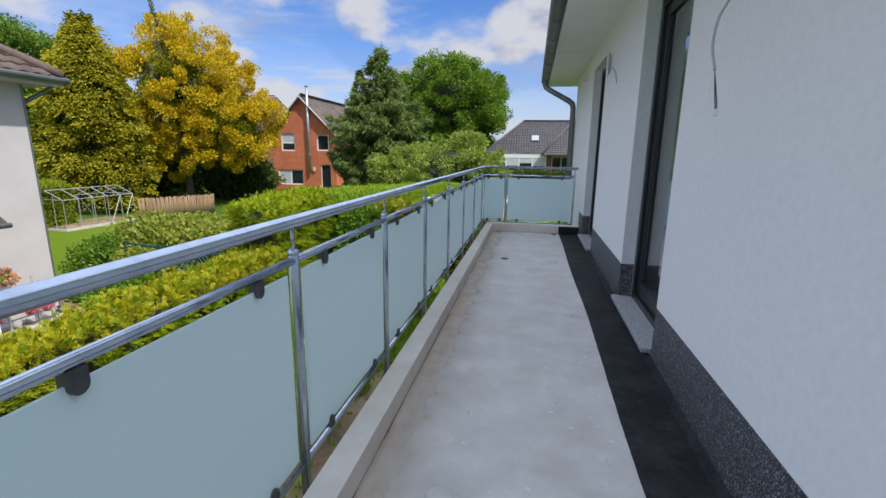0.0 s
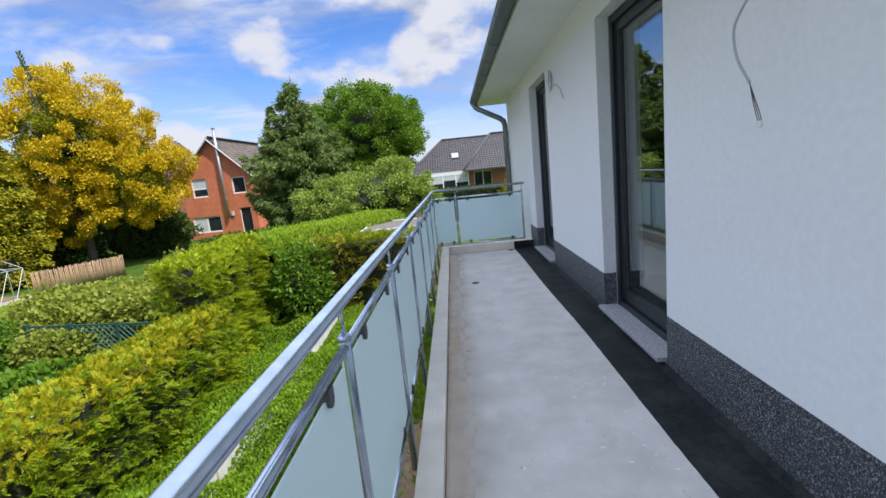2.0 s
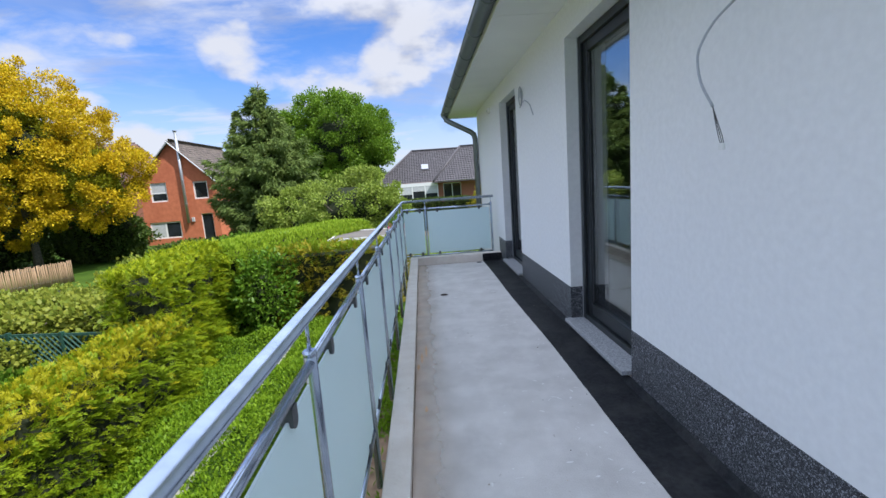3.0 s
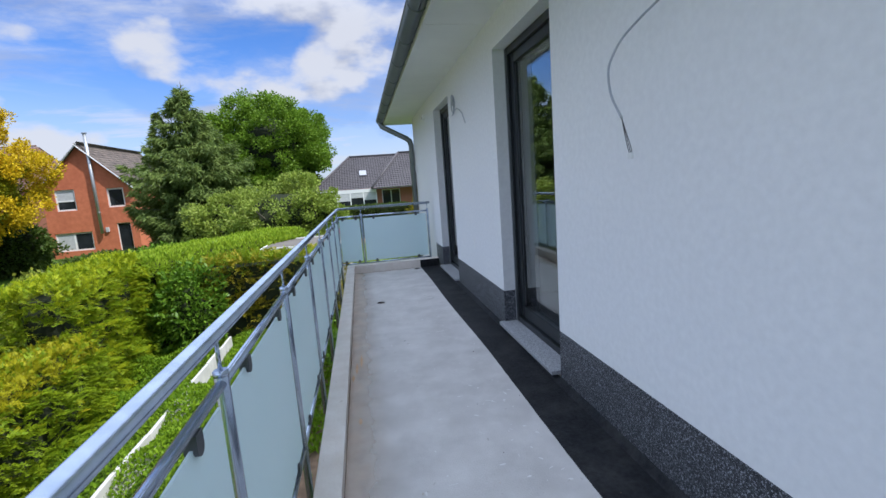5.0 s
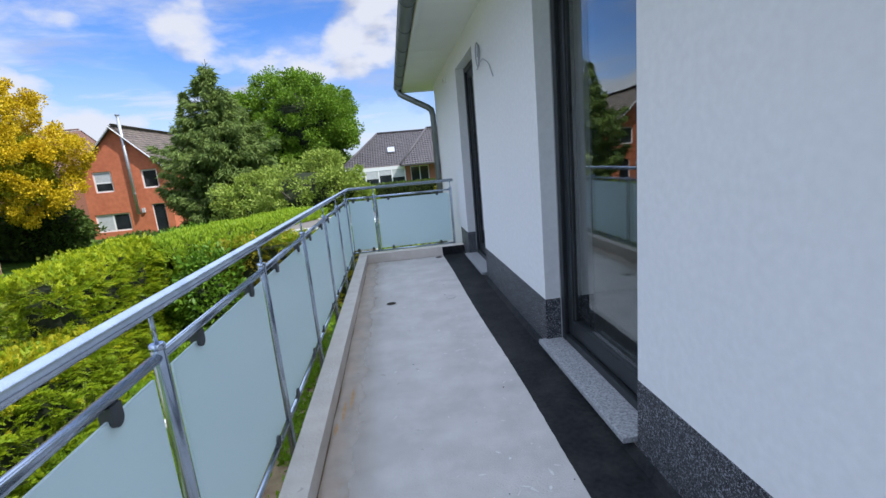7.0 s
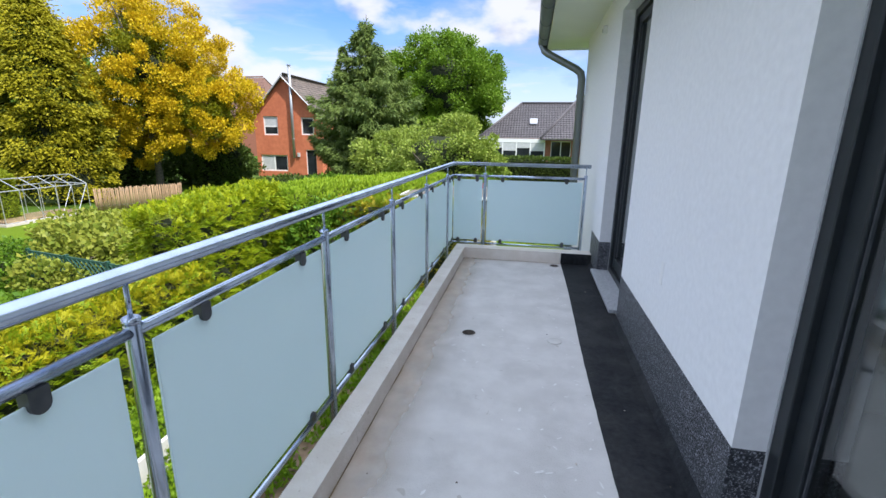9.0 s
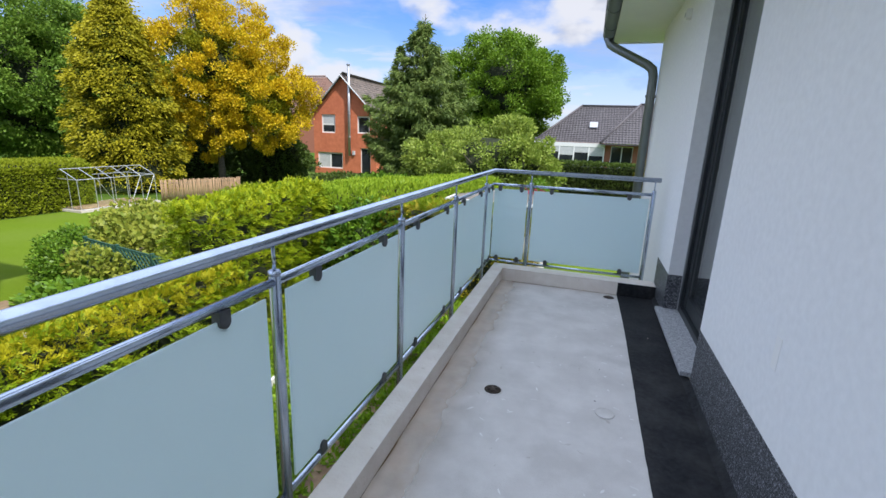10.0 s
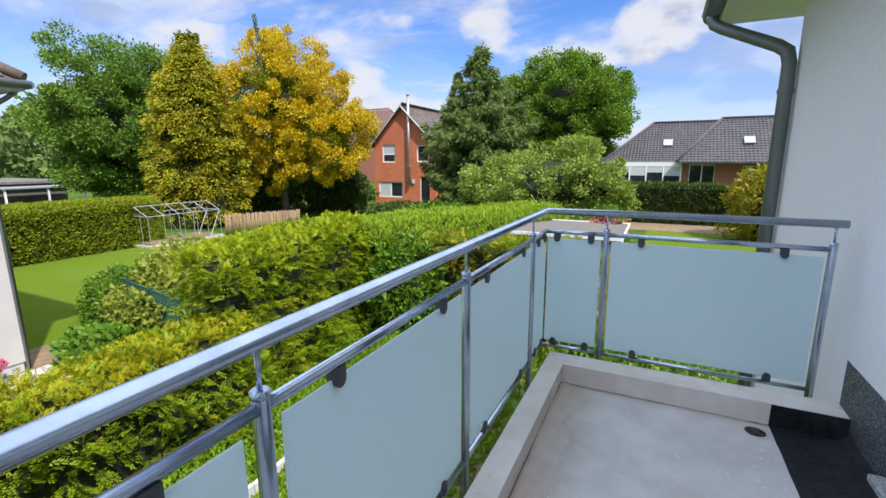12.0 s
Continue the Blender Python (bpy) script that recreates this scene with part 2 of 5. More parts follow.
M_THUJA = mat("thuja_green", (0.085, 0.165, 0.004), (0.29, 0.37, 0.009), 2, 0.55, island=0.45, translucent=0.28)
M_THUJA_T = mat("thuja_light_green", (0.21, 0.29, 0.005), (0.46, 0.49, 0.011), 2, 0.55, island=0.5, translucent=0.25)
M_THUJA_Y = mat("thuja_young", (0.24, 0.25, 0.005), (0.47, 0.43, 0.010), 2, 0.55, island=0.4, translucent=0.25)
M_CLIPPED = mat("clipped_hedge", (0.15, 0.20, 0.008), (0.31, 0.35, 0.016), 1.2, 0.6, island=0.35, translucent=0.3)
M_THUJA_B = mat("thuja_brownish", (0.17, 0.19, 0.012), (0.42, 0.33, 0.02), 1.5, 0.6, island=0.4, translucent=0.3)
M_PRIVET = mat("privet_green", (0.17, 0.29, 0.014), (0.37, 0.48, 0.035), 3, 0.45, island=0.7, translucent=0.35)
M_COVER = mat("ground_cover_green", (0.09, 0.19, 0.008), (0.24, 0.37, 0.016), 3, 0.55, island=0.7, translucent=0.3)
M_VINE = mat("vine_green", (0.12, 0.195, 0.02), (0.38, 0.39, 0.055), 1.2, 0.5, island=0.55, translucent=0.35)
M_SHRUB = mat("shrub_green", (0.06, 0.15, 0.012), (0.18, 0.31, 0.025), 2, 0.4, island=0.7, translucent=0.3)
M_BOX = mat("dark_shrub_green", (0.04, 0.075, 0.014), (0.11, 0.16, 0.025), 2, 0.55, island=0.8, translucent=0.25)
M_GOLD = mat("golden_leaf", (0.40, 0.285, 0.005), (0.76, 0.55, 0.012), 0.8, 0.55, island=0.5, translucent=0.25)
# greener inner leaf colour, also darkened to stand for crown shade
M_GOLD_G = mat("golden_green_shade_leaf", (0.10, 0.14, 0.006), (0.34, 0.33, 0.012), 1, 0.55, island=0.7, translucent=0.2)
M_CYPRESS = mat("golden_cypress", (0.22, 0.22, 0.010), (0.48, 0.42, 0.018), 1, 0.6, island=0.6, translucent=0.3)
# green of the inner sprays, darkened for the shade between fans
M_CYP_IN = mat("cypress_inner_shade", (0.06, 0.09, 0.008), (0.16, 0.18, 0.014), 1, 0.6, island=0.7, translucent=0.25)
M_SPRUCE = mat("spruce_needles", (0.065, 0.115, 0.024), (0.215, 0.285, 0.065), 0.7, 0.6, island=0.6, translucent=0.2)
M_OAK = mat("oak_leaf", (0.095, 0.185, 0.013), (0.21, 0.34, 0.028), 0.6, 0.5, island=0.65, translucent=0.3)
M_ASH = mat("ash_leaf", (0.08, 0.165, 0.018), (0.21, 0.325, 0.04), 0.6, 0.5, island=0.65, translucent=0.3)
M_APPLE = mat("apple_leaf", (0.15, 0.235, 0.022), (0.36, 0.43, 0.08), 0.8, 0.5, island=0.7, translucent=0.3)
M_FARWOOD = mat("far_leaf", (0.08, 0.135, 0.03), (0.17, 0.24, 0.06), 0.3, 0.7, island=0.6, translucent=0.2)
# near-black fill: the shade deep in foliage, put into the colour
M_CORE = mat("inner_shade_dark", (0.010, 0.016, 0.004), (0.022, 0.03, 0.007), 6, 0.95)
M_BARK = mat("bark", (0.06, 0.05, 0.04), (0.15, 0.13, 0.10), 12, 0.95, bump=0.8, bscale=40)
M_TWIG = mat("grey_twig", (0.22, 0.18, 0.14), (0.34, 0.29, 0.23), 12, 0.9)
M_REDBRICK = mat("red_brick_wall", (0.48, 0.14, 0.062), (0.60, 0.19, 0.09), 3, 0.85, bump=0.3, bscale=30, stain=(0.36, 0.09, 0.04), sscale=0.8, samount=0.5)
M_BRICK2 = mat("brown_brick_wall", (0.28, 0.10, 0.06), (0.40, 0.16, 0.10), 14, 0.85, bump=0.3, bscale=30)
M_TILE_BROWN = mat("weathered_brown_tile", (0.062, 0.041, 0.032), (0.14, 0.096, 0.077), 8, 0.85, bump=0.3, bscale=40, stain=(0.16, 0.145, 0.12), sscale=5, samount=0.5, island=0.5)
M_TILE_DARK = mat("dark_roof_tile", (0.045, 0.04, 0.042), (0.10, 0.09, 0.095), 6, 0.5, stain=(0.14, 0.13, 0.13), sscale=1, samount=0.4)
M_TILE_RED = mat("old_red_tile", (0.13, 0.065, 0.045), (0.20, 0.11, 0.08), 4, 0.85, stain=(0.16, 0.12, 0.10), sscale=1)
M_TILE_GREY = mat("mossy_grey_tile", (0.06, 0.05, 0.043), (0.17, 0.135, 0.115), 2.5, 0.85, stain=(0.15, 0.13, 0.10), sscale=1)
M_HOUSEWHITE = mat("house_render", (0.46, 0.44, 0.42), (0.51, 0.49, 0.47), 2, 0.9, bump=0.15, bscale=90)
M_WINWHITE = mat("white_window_frame", (0.75, 0.75, 0.73), (0.80, 0.80, 0.78), 20, 0.5)
M_PANE = mat("dark_pane", (0.015, 0.018, 0.02), (0.03, 0.035, 0.04), 1, 0.06, coat=0.5)
M_CURTAIN = mat("pale_blind", (0.45, 0.46, 0.46), (0.55, 0.56, 0.56), 6, 0.8)
M_ALU = mat("dull_aluminium", (0.38, 0.40, 0.41), (0.52, 0.54, 0.55), 8, 0.42, metal=0.7)
M_REED = mat("reed_matting", (0.26, 0.17, 0.09), (0.42, 0.29, 0.17), 30, 0.9, island=0.8)
M_LATTICE = mat("green_lattice", (0.008, 0.05, 0.033), (0.014, 0.075, 0.045), 10, 0.6)
M_FELT = mat("roofing_felt", (0.12, 0.105, 0.09), (0.17, 0.15, 0.13), 3, 0.9, stain=(0.13, 0.13, 0.10), sscale=1.5)
M_PINK = mat("pink_petals", (0.65, 0.07, 0.16), (0.80, 0.22, 0.34), 8, 0.6, island=0.8, translucent=0.3)
M_ORANGE = mat("orange_petals", (0.42, 0.17, 0.07), (0.60, 0.40, 0.24), 8, 0.6, island=0.8, translucent=0.3)
M_TABLE = mat("grey_metal_table", (0.30, 0.32, 0.34), (0.42, 0.44, 0.46), 6, 0.4, metal=0.3)


# ---- mesh helpers ----
def part(name, bm, material, parent=None, label=""):
    me = bpy.data.meshes.new(name)
    bm.to_mesh(me)
    bm.free()
    me.materials.append(material)
    ob = new(name, me)
    if parent:
        ob.parent = parent
    if label:
        ob["label"] = label
    return ob


def thing(name, label, category, group="", kind="", at=(0, 0, 0)):
    ob = new(name)
    ob.location = at
    ob.empty_display_size = 0.1
    return tagged(ob, label, category, group, kind)


def box(bm, x0, x1, y0, y1, z0, z1, bevel=0.0):
    vs = [bm.verts.new((x, y, z)) for x in (x0, x1) for y in (y0, y1) for z in (z0, z1)]
    fs = [bm.faces.new([vs[i] for i in q]) for q in ((0, 1, 3, 2), (4, 6, 7, 5), (0, 4, 5, 1), (2, 3, 7, 6), (0, 2, 6, 4), (1, 5, 7, 3))]
    if bevel:
        bmesh.ops.bevel(bm, geom=list({e for f in fs for e in f.edges}), offset=bevel, segments=2, affect="EDGES", profile=0.5)
    return bm


def bx(x0, x1, y0, y1, z0, z1, bevel=0.0):
    return box(bmesh.new(), x0, x1, y0, y1, z0, z1, bevel)


def tube(bm, pts, radii, sides=12, smooth=True, caps=True):
    """A pipe along points, mitred at the bends."""
    pts = [Vector(p) for p in pts]
    if isinstance(radii, (int, float)):
        radii = [radii] * len(pts)
    rings, up = [], None
    for i, p in enumerate(pts):
        a = (p - pts[i - 1]).normalized() if i else None
        b = (pts[i + 1] - p).normalized() if i + 1 < len(pts) else None
        t = (a + b).normalized() if a and b else (a or b)
        if up is None:
            up = t.cross(Vector((0, 0, 1)))
            up = up.normalized() if up.length > 0.01 else Vector((1, 0, 0))
        u = (up - t * up.dot(t)).normalized()
        v = t.cross(u)
        k = 1.0 / max(0.5, t.dot(b if b else a))
        up = u
        ring = []
        for j in range(sides):
            w = 2 * math.pi * j / sides
            off = u * math.cos(w) + v * math.sin(w)
            if a and b:
                side = (b - a)
                if side.length > 1e-3:
                    side = (side - t * side.dot(t)).normalized()
                    off = off + side * off.dot(side) * (k - 1)
            ring.append(bm.verts.new(p + off * radii[i]))
        rings.append(ring)
    for r0, r1 in zip(rings, rings[1:]):
        for j in range(sides):
            f = bm.faces.new((r0[j], r0[(j + 1) % sides], r1[(j + 1) % sides], r1[j]))
            f.smooth = smooth
    if caps:
        bm.faces.new(rings[0][::-1])
        bm.faces.new(rings[-1])
    bmesh.ops.recalc_face_normals(bm, faces=bm.faces)
    return bm


def disc(bm, c, r, h, sides=20, bevel=0.0):
    return tube(bm, [(c[0], c[1], c[2]), (c[0], c[1], c[2] + h)], r, sides, smooth=False)


rng = np.random.default_rng(7)
WAVES = rng.normal(0, 1, (14, 3))
PHASE = rng.uniform(0, 6.28, 14)


def bumpy(p, scale):
    """Smooth noise about 0, between -1 and 1, for an array of points."""
    v = np.zeros(len(p))
    for i in range(14):
        v += np.sin((p @ WAVES[i]) * scale * (0.6 + 0.13 * i) + PHASE[i])
    return v / 5.0


def unit(v):
    return v / np.maximum(np.linalg.norm(v, axis=1, keepdims=True), 1e-6)


def leaf_mesh(name, p, d, length, width, material, parent=None, fold=0.25, label="", face=None):
    """Folded kite-shaped leaves or sprays at p, pointing along d."""
    k = len(p)
    d = unit(d)
    ref = unit(rng.normal(0, 1, (k, 3))) if face is None else face + rng.normal(0, 0.22, (k, 3))
    s = unit(np.cross(d, ref))
    nrm = np.cross(s, d)
    L = (length * rng.uniform(0.6, 1.3, k))[:, None]
    W = (width * rng.uniform(0.7, 1.2, k))[:, None]
    mid = p + d * L * 0.55
    v = np.stack([p, mid + s * W * 0.5 + nrm * W * fold, p + d * L, mid - s * W * 0.5 + nrm * W * fold], 1).reshape(-1, 3)
    me = bpy.data.meshes.new(name)
    me.vertices.add(4 * k)
    me.vertices.foreach_set("co", v.ravel())
    me.loops.add(4 * k)
    me.loops.foreach_set("vertex_index", np.arange(4 * k, dtype=np.int32))
    me.polygons.add(k)
    me.polygons.foreach_set("loop_start", np.arange(0, 4 * k, 4, dtype=np.int32))
    me.update(calc_edges=True)
    me.materials.append(material)
    ob = new(name, me)
    if parent:
        ob.parent = parent
    if label:
        ob["label"] = label
    return ob


def sprays(p, d, k, length):
    """From each point a flat feathered spray of k leaflets on both sides of its stem: feet, directions, facings."""
    d = unit(d)
    m = len(p)
    up = np.array([0, 0, 1.0]) + rng.normal(0, 0.45, d.shape)
    s = unit(np.cross(d, up))
    size = rng.uniform(0.65, 1.3, m)
    P, D, F = [], [], []
    for i in range(k):
        w = i / (k - 1)
        side = (-1) ** i * (1.15 - 0.9 * w)
        lag = np.array([0, 0, -1.0]) * (0.22 * w * w)
        P.append(p + (d + lag) * (length * size * (w - 0.15))[:, None])
        D.append(d * 0.85 + s * side + rng.normal(0, 0.13, d.shape) + [0, 0, 0.1])
        F.append(np.cross(s, d))
    return np.concatenate(P), np.concatenate(D), np.concatenate(F)


def blob(name, c, r, material, parent, amount=0.15, scale=2.0, sub=3):
    """An uneven dark core inside a crown or bush."""
    bm = bmesh.new()
    bmesh.ops.create_icosphere(bm, subdivisions=sub, radius=1)
    q = np.array([v.co[:] for v in bm.verts])
    f = 1 + amount * bumpy(q * np.array(r) + np.array(c), scale / max(r))
    q = q * f[:, None] * np.array(r) + np.array(c)
    for v, w in zip(bm.verts, q):
        v.co = w
    return part(name, bm, material, parent)


# ---- the balcony and the house ----
WALL = 1.0
A0, A1, B0, B1 = 3.012, 4.143, 6.045, 7.157
OPEN_TOP, SILL = 2.416, 0.085
Y0, YEND, HOUSE_END, SOFFIT = -2.6, 7.565, 9.7, 2.66
KIN, KOUT = -0.385, -0.495


def structure(name, bm, material, label=""):
    return tagged(part(name, bm, material), label, "", "", "structure")


def build_house():
    T = 0.34
    w = bmesh.new()
    for a, b in ((Y0 - 0.4, A0), (A1, B0), (B1, HOUSE_END)):
        box(w, WALL, WALL + T, a, b, 0.365, SOFFIT + 0.1)
    for a, b in ((A0, A1), (B0, B1)):
        box(w, WALL, WALL + T, a, b, OPEN_TOP, SOFFIT + 0.1)
    box(w, WALL, WALL + T, YEND + 0.16, HOUSE_END, GROUND - 0.2, 0.365)
    bmesh.ops.remove_doubles(w, verts=w.verts, dist=1e-5)
    structure("wall_west", w, M_STUCCO, "smooth white rendered house wall with two door openings")
    for a, b in ((Y0 - 0.4, A0), (A1, B0), (B1, YEND + 0.16)):
        structure("plinth", bx(WALL - 0.002, WALL + T, a, b, -0.25, 0.365), M_PLINTH, "dark speckled granite chip plinth along the wall foot")
    for a, b in ((A0, A1), (B0, B1)):
        structure("threshold_base", bx(WALL + 0.012, WALL + T, a, b, -0.25, SILL - 0.034), M_PLINTH)
    structure("wall_north", bx(WALL + T, 9.0, HOUSE_END - T, HOUSE_END, GROUND - 0.2, SOFFIT + 0.1), M_STUCCO)
    structure("wall_south", bx(WALL + T, 9.0, Y0 - 0.4, Y0 - 0.4 + T, GROUND - 0.2, SOFFIT + 0.1), M_STUCCO)
    structure("wall_east", bx(9.0, 9.0 + T, Y0 - 0.4, HOUSE_END, GROUND - 0.2, SOFFIT + 0.1), M_STUCCO)
    structure("wall_lower", bx(WALL + 0.02, WALL + T, Y0 - 0.4, YEND + 0.16, GROUND - 0.2, -0.25), M_STUCCO)
    # added rooms behind the doors, their dimness put into the grey
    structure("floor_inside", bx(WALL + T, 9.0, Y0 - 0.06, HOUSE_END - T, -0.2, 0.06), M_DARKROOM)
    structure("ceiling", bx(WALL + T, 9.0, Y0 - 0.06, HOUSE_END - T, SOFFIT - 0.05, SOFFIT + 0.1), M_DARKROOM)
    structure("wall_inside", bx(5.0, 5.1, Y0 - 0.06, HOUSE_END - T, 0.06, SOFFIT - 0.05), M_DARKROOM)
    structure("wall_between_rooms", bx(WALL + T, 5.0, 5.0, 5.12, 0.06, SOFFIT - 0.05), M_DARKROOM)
    # eaves
    s = bmesh.new()
    ye, xe = HOUSE_END + 0.6, 0.47
    for a, b in ((Y0 - 1.0, 1.372), (1.38, 4.272), (4.28, 7.172), (7.18, ye)):
        box(s, xe, WALL, a, b, SOFFIT, SOFFIT + 0.02)
    box(s, WALL, 9.9, HOUSE_END, ye, SOFFIT, SOFFIT + 0.02)
    structure("soffit", s, M_PAINT, "pale cream boarded soffit under the eaves")
    f = bmesh.new()
    box(f, xe - 0.022, xe, Y0 - 1.0, ye, SOFFIT - 0.02, SOFFIT + 0.2)
    box(f, xe, 9.9, ye, ye + 0.022, SOFFIT - 0.02, SOFFIT + 0.2)
    structure("fascia", f, M_PAINT, "pale painted fascia board")
    # hipped roof over the house
    r = bmesh.new()
    zr, z0 = SOFFIT + 3.0, SOFFIT + 0.2
    a, b, c, d = [r.verts.new(q) for q in ((0.42, Y0 - 1.0, z0), (9.9, Y0 - 1.0, z0), (9.9, ye, z0), (0.42, ye, z0))]
    e, g = r.verts.new((5.16, 1.2, zr)), r.verts.new((5.16, 5.6, zr))
    for q in ((a, b, e), (b, c, g, e), (c, d, g), (d, a, e, g), (d, c, b, a)):
        r.faces.new(q)
    structure("roof", r, M_TILE_DARK, "dark tiled hipped roof")


build_house()


def gutter():
    t = thing("gutter", "grey zinc half-round gutter with curved downpipe at the corner", "gutter")
    bm = bmesh.new()
    y0, y1, cx, cz, r = Y0 - 1.0, HOUSE_END + 0.66, 0.385, 2.735, 0.072
    prof = [(cx + r * math.cos(a), cz + r * math.sin(a)) for a in [math.pi + math.pi * i / 14 for i in range(15)]]
    prof = [(prof[0][0] - 0.012, cz + 0.006)] + prof
    ys = (y0, y1)
    rows = [[bm.verts.new((x, y, z)) for x, z in prof] for y in ys]
    for i in range(len(prof) - 1):
        bm.faces.new((rows[0][i], rows[0][i + 1], rows[1][i + 1], rows[1][i])).smooth = True
    bm.faces.new(rows[1])
    bmesh.ops.solidify(bm, geom=bm.faces[:], thickness=0.004)
    part("trough", bm, M_ZINC, t)
    for y in np.arange(y0 + 0.4, y1, 0.8):
        b = bmesh.new()
        tube(b, [(cx + 1.04 * r * math.cos(a), y, cz + 1.04 * r * math.sin(a)) for a in [math.pi + math.pi * i / 8 for i in range(9)]], 0.007, 6)
        part("bracket", b, M_ZINC, t)
    bm = bmesh.new()
    yp, px = HOUSE_END - 0.06, 0.935
    pts = [(cx, 10.1, cz - 0.05), (cx, 10.1, cz - 0.09), (cx + 0.02, 10.08, cz - 0.14), (cx + 0.08, 10.03, cz - 0.19), (px - 0.08, yp + 0.06, cz - 0.45), (px - 0.02, yp + 0.01, cz - 0.51), (px, yp, cz - 0.60), (px, yp, GROUND)]
    tube(bm, pts, 0.052, 16)
    part("downpipe", bm, M_ZINC, t)
    for z in (1.9, 0.2):
        b = bmesh.new()
        disc(b, (px, yp, z), 0.06, 0.03)
        part("pipe_clamp", b, M_ZINC, t)


gutter()


def balcony_floor():
    structure("floor", bx(KOUT, WALL + 0.01, Y0, YEND + 0.16, -0.22, 0), M_CONC, "bare grey screeded balcony slab with pale stains")
    k = bmesh.new()
    w = WALL - 0.004
    ring = [(KOUT, Y0), (w, Y0), (w, Y0 + 0.12), (KIN, Y0 + 0.12), (KIN, YEND), (w, YEND), (w, YEND + 0.16), (KOUT, YEND + 0.16)]
    low, top = ([k.verts.new((x, y, z)) for x, y in ring] for z in (0.0, 0.13))
    k.faces.new(top)
    for i in range(8):
        k.faces.new((low[i], low[(i + 1) % 8], top[(i + 1) % 8], top[i]))
    bmesh.ops.bevel(k, geom=[e for e in k.edges if all(v.co.z > 0.1 for v in e.verts)], offset=0.007, segments=2, affect="EDGES", profile=0.5)
    structure("kerb", k, M_KERB, "raised sandy concrete kerb round the balcony edge")
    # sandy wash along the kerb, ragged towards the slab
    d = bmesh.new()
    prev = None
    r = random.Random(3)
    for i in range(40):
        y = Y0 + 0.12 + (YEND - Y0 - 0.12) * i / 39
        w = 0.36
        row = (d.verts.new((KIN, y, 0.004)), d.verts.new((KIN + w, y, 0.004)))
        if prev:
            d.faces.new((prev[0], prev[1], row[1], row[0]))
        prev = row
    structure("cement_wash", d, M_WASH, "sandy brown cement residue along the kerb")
    # dirt gathered at the foot of the kerb
    j = bmesh.new()
    foot = [(KIN, Y0 + 0.12 + (YEND - Y0 - 0.12) * i / 90, 1, 0) for i in range(91)]
    end = [(KIN + (0.68 - KIN) * i / 40, YEND, 0, -1) for i in range(41)]
    for line in (foot, end):
        prev = None
        for x, y, u, v in line:
            d_ = r.uniform(0.0, 0.008)
            row = (j.verts.new((x, y, 0.0075)), j.verts.new((x + u * d_, y + v * d_, 0.0065)))
            if prev:
                j.faces.new((prev[0], prev[1], row[1], row[0]))
            prev = row
    structure("dirt_line", j, M_SOIL, "thin brown line of dirt at the kerb foot")
    st = bmesh.new()
    for x, y, ln in ((-0.335, 3.62, 0.22), (-0.30, 3.74, 0.26), (-0.36, 3.5, 0.12), (-0.31, 2.9, 0.07)):
        n_ = 9
        left, right = [], []
        for i in range(n_):
            s_ = i / (n_ - 1)
            h_ = 0.009 * math.sin(math.pi * s_) + r.uniform(0, 0.003)
            left.append(st.verts.new((x - h_, y + ln * s_, 0.0058)))
            right.append(st.verts.new((x + h_, y + ln * s_, 0.0058)))
        st.faces.new(left + right[::-1])
    structure("rust_stain", st, M_RUSTSTAIN, "orange rust streaks on the slab near the kerb")
    # bitumen strip along the wall, turned up at the end kerb
    m = bmesh.new()
    prev = None
    for i in range(240):
        y = Y0 + 0.12 + (YEND - Y0 - 0.12) * i / 239
        x = 0.705 - 0.02 * max(0.0, (y - 4.0) / 3.6) + 0.006 * math.sin(y * 2.1) + r.uniform(-0.0015, 0.0015)
        row = [m.verts.new(q) for q in ((x, y, 0.0005), (x, y, 0.005), (WALL - 0.03, y, 0.006), (WALL - 0.003, y, 0.05))]
        if prev:
            for j in range(3):
                m.faces.new((prev[j], prev[j + 1], row[j + 1], row[j]))
        prev = row
    box(m, 0.68, WALL - 0.004, YEND - 0.006, YEND - 0.001, 0.004, 0.125)
    structure("bitumen_strip", m, M_BITUMEN, "black bitumen sealing membrane along the wall foot")


balcony_floor()


def floor_drain(x, y, r, open_hole):
    t = thing("floor_drain", "round floor drain opening, its hole a dark disc" if open_hole else "round plaster-filled drain cover in the slab", "drain", at=(x, y, 0))
    bm = bmesh.new()
    tube(bm, [(r * math.cos(a), r * math.sin(a), 0.002) for a in np.linspace(0, 2 * math.pi, 25)], 0.004, 6, caps=False)
    part("rim", bm, M_CONC, t)
    # flat disc on the slab; when open, its dark colour stands for the hole
    bm = bmesh.new()
    disc(bm, (0, 0, 0.0015), r * 0.95, 0.002, 24)
    part("opening", bm, M_DRAIN_HOLE if open_hole else M_CONC, t)
    if open_hole:
        for i in range(5):
            b = bmesh.new()
            a = i * 1.3
            tube(b, [(-r * 0.7 * math.cos(a), -r * 0.7 * math.sin(a), 0.006), (r * 0.6 * math.cos(a + 0.4), r * 0.6 * math.sin(a + 0.4), 0.009)], 0.004, 5)
            part("debris", b, M_DEBRIS, t)


floor_drain(-0.063, 5.606, 0.05, True)
floor_drain(0.526, 5.60, 0.045, False)
floor_drain(0.61, 7.47, 0.05, True)
floor_drain(-0.07, 1.66, 0.05, False)


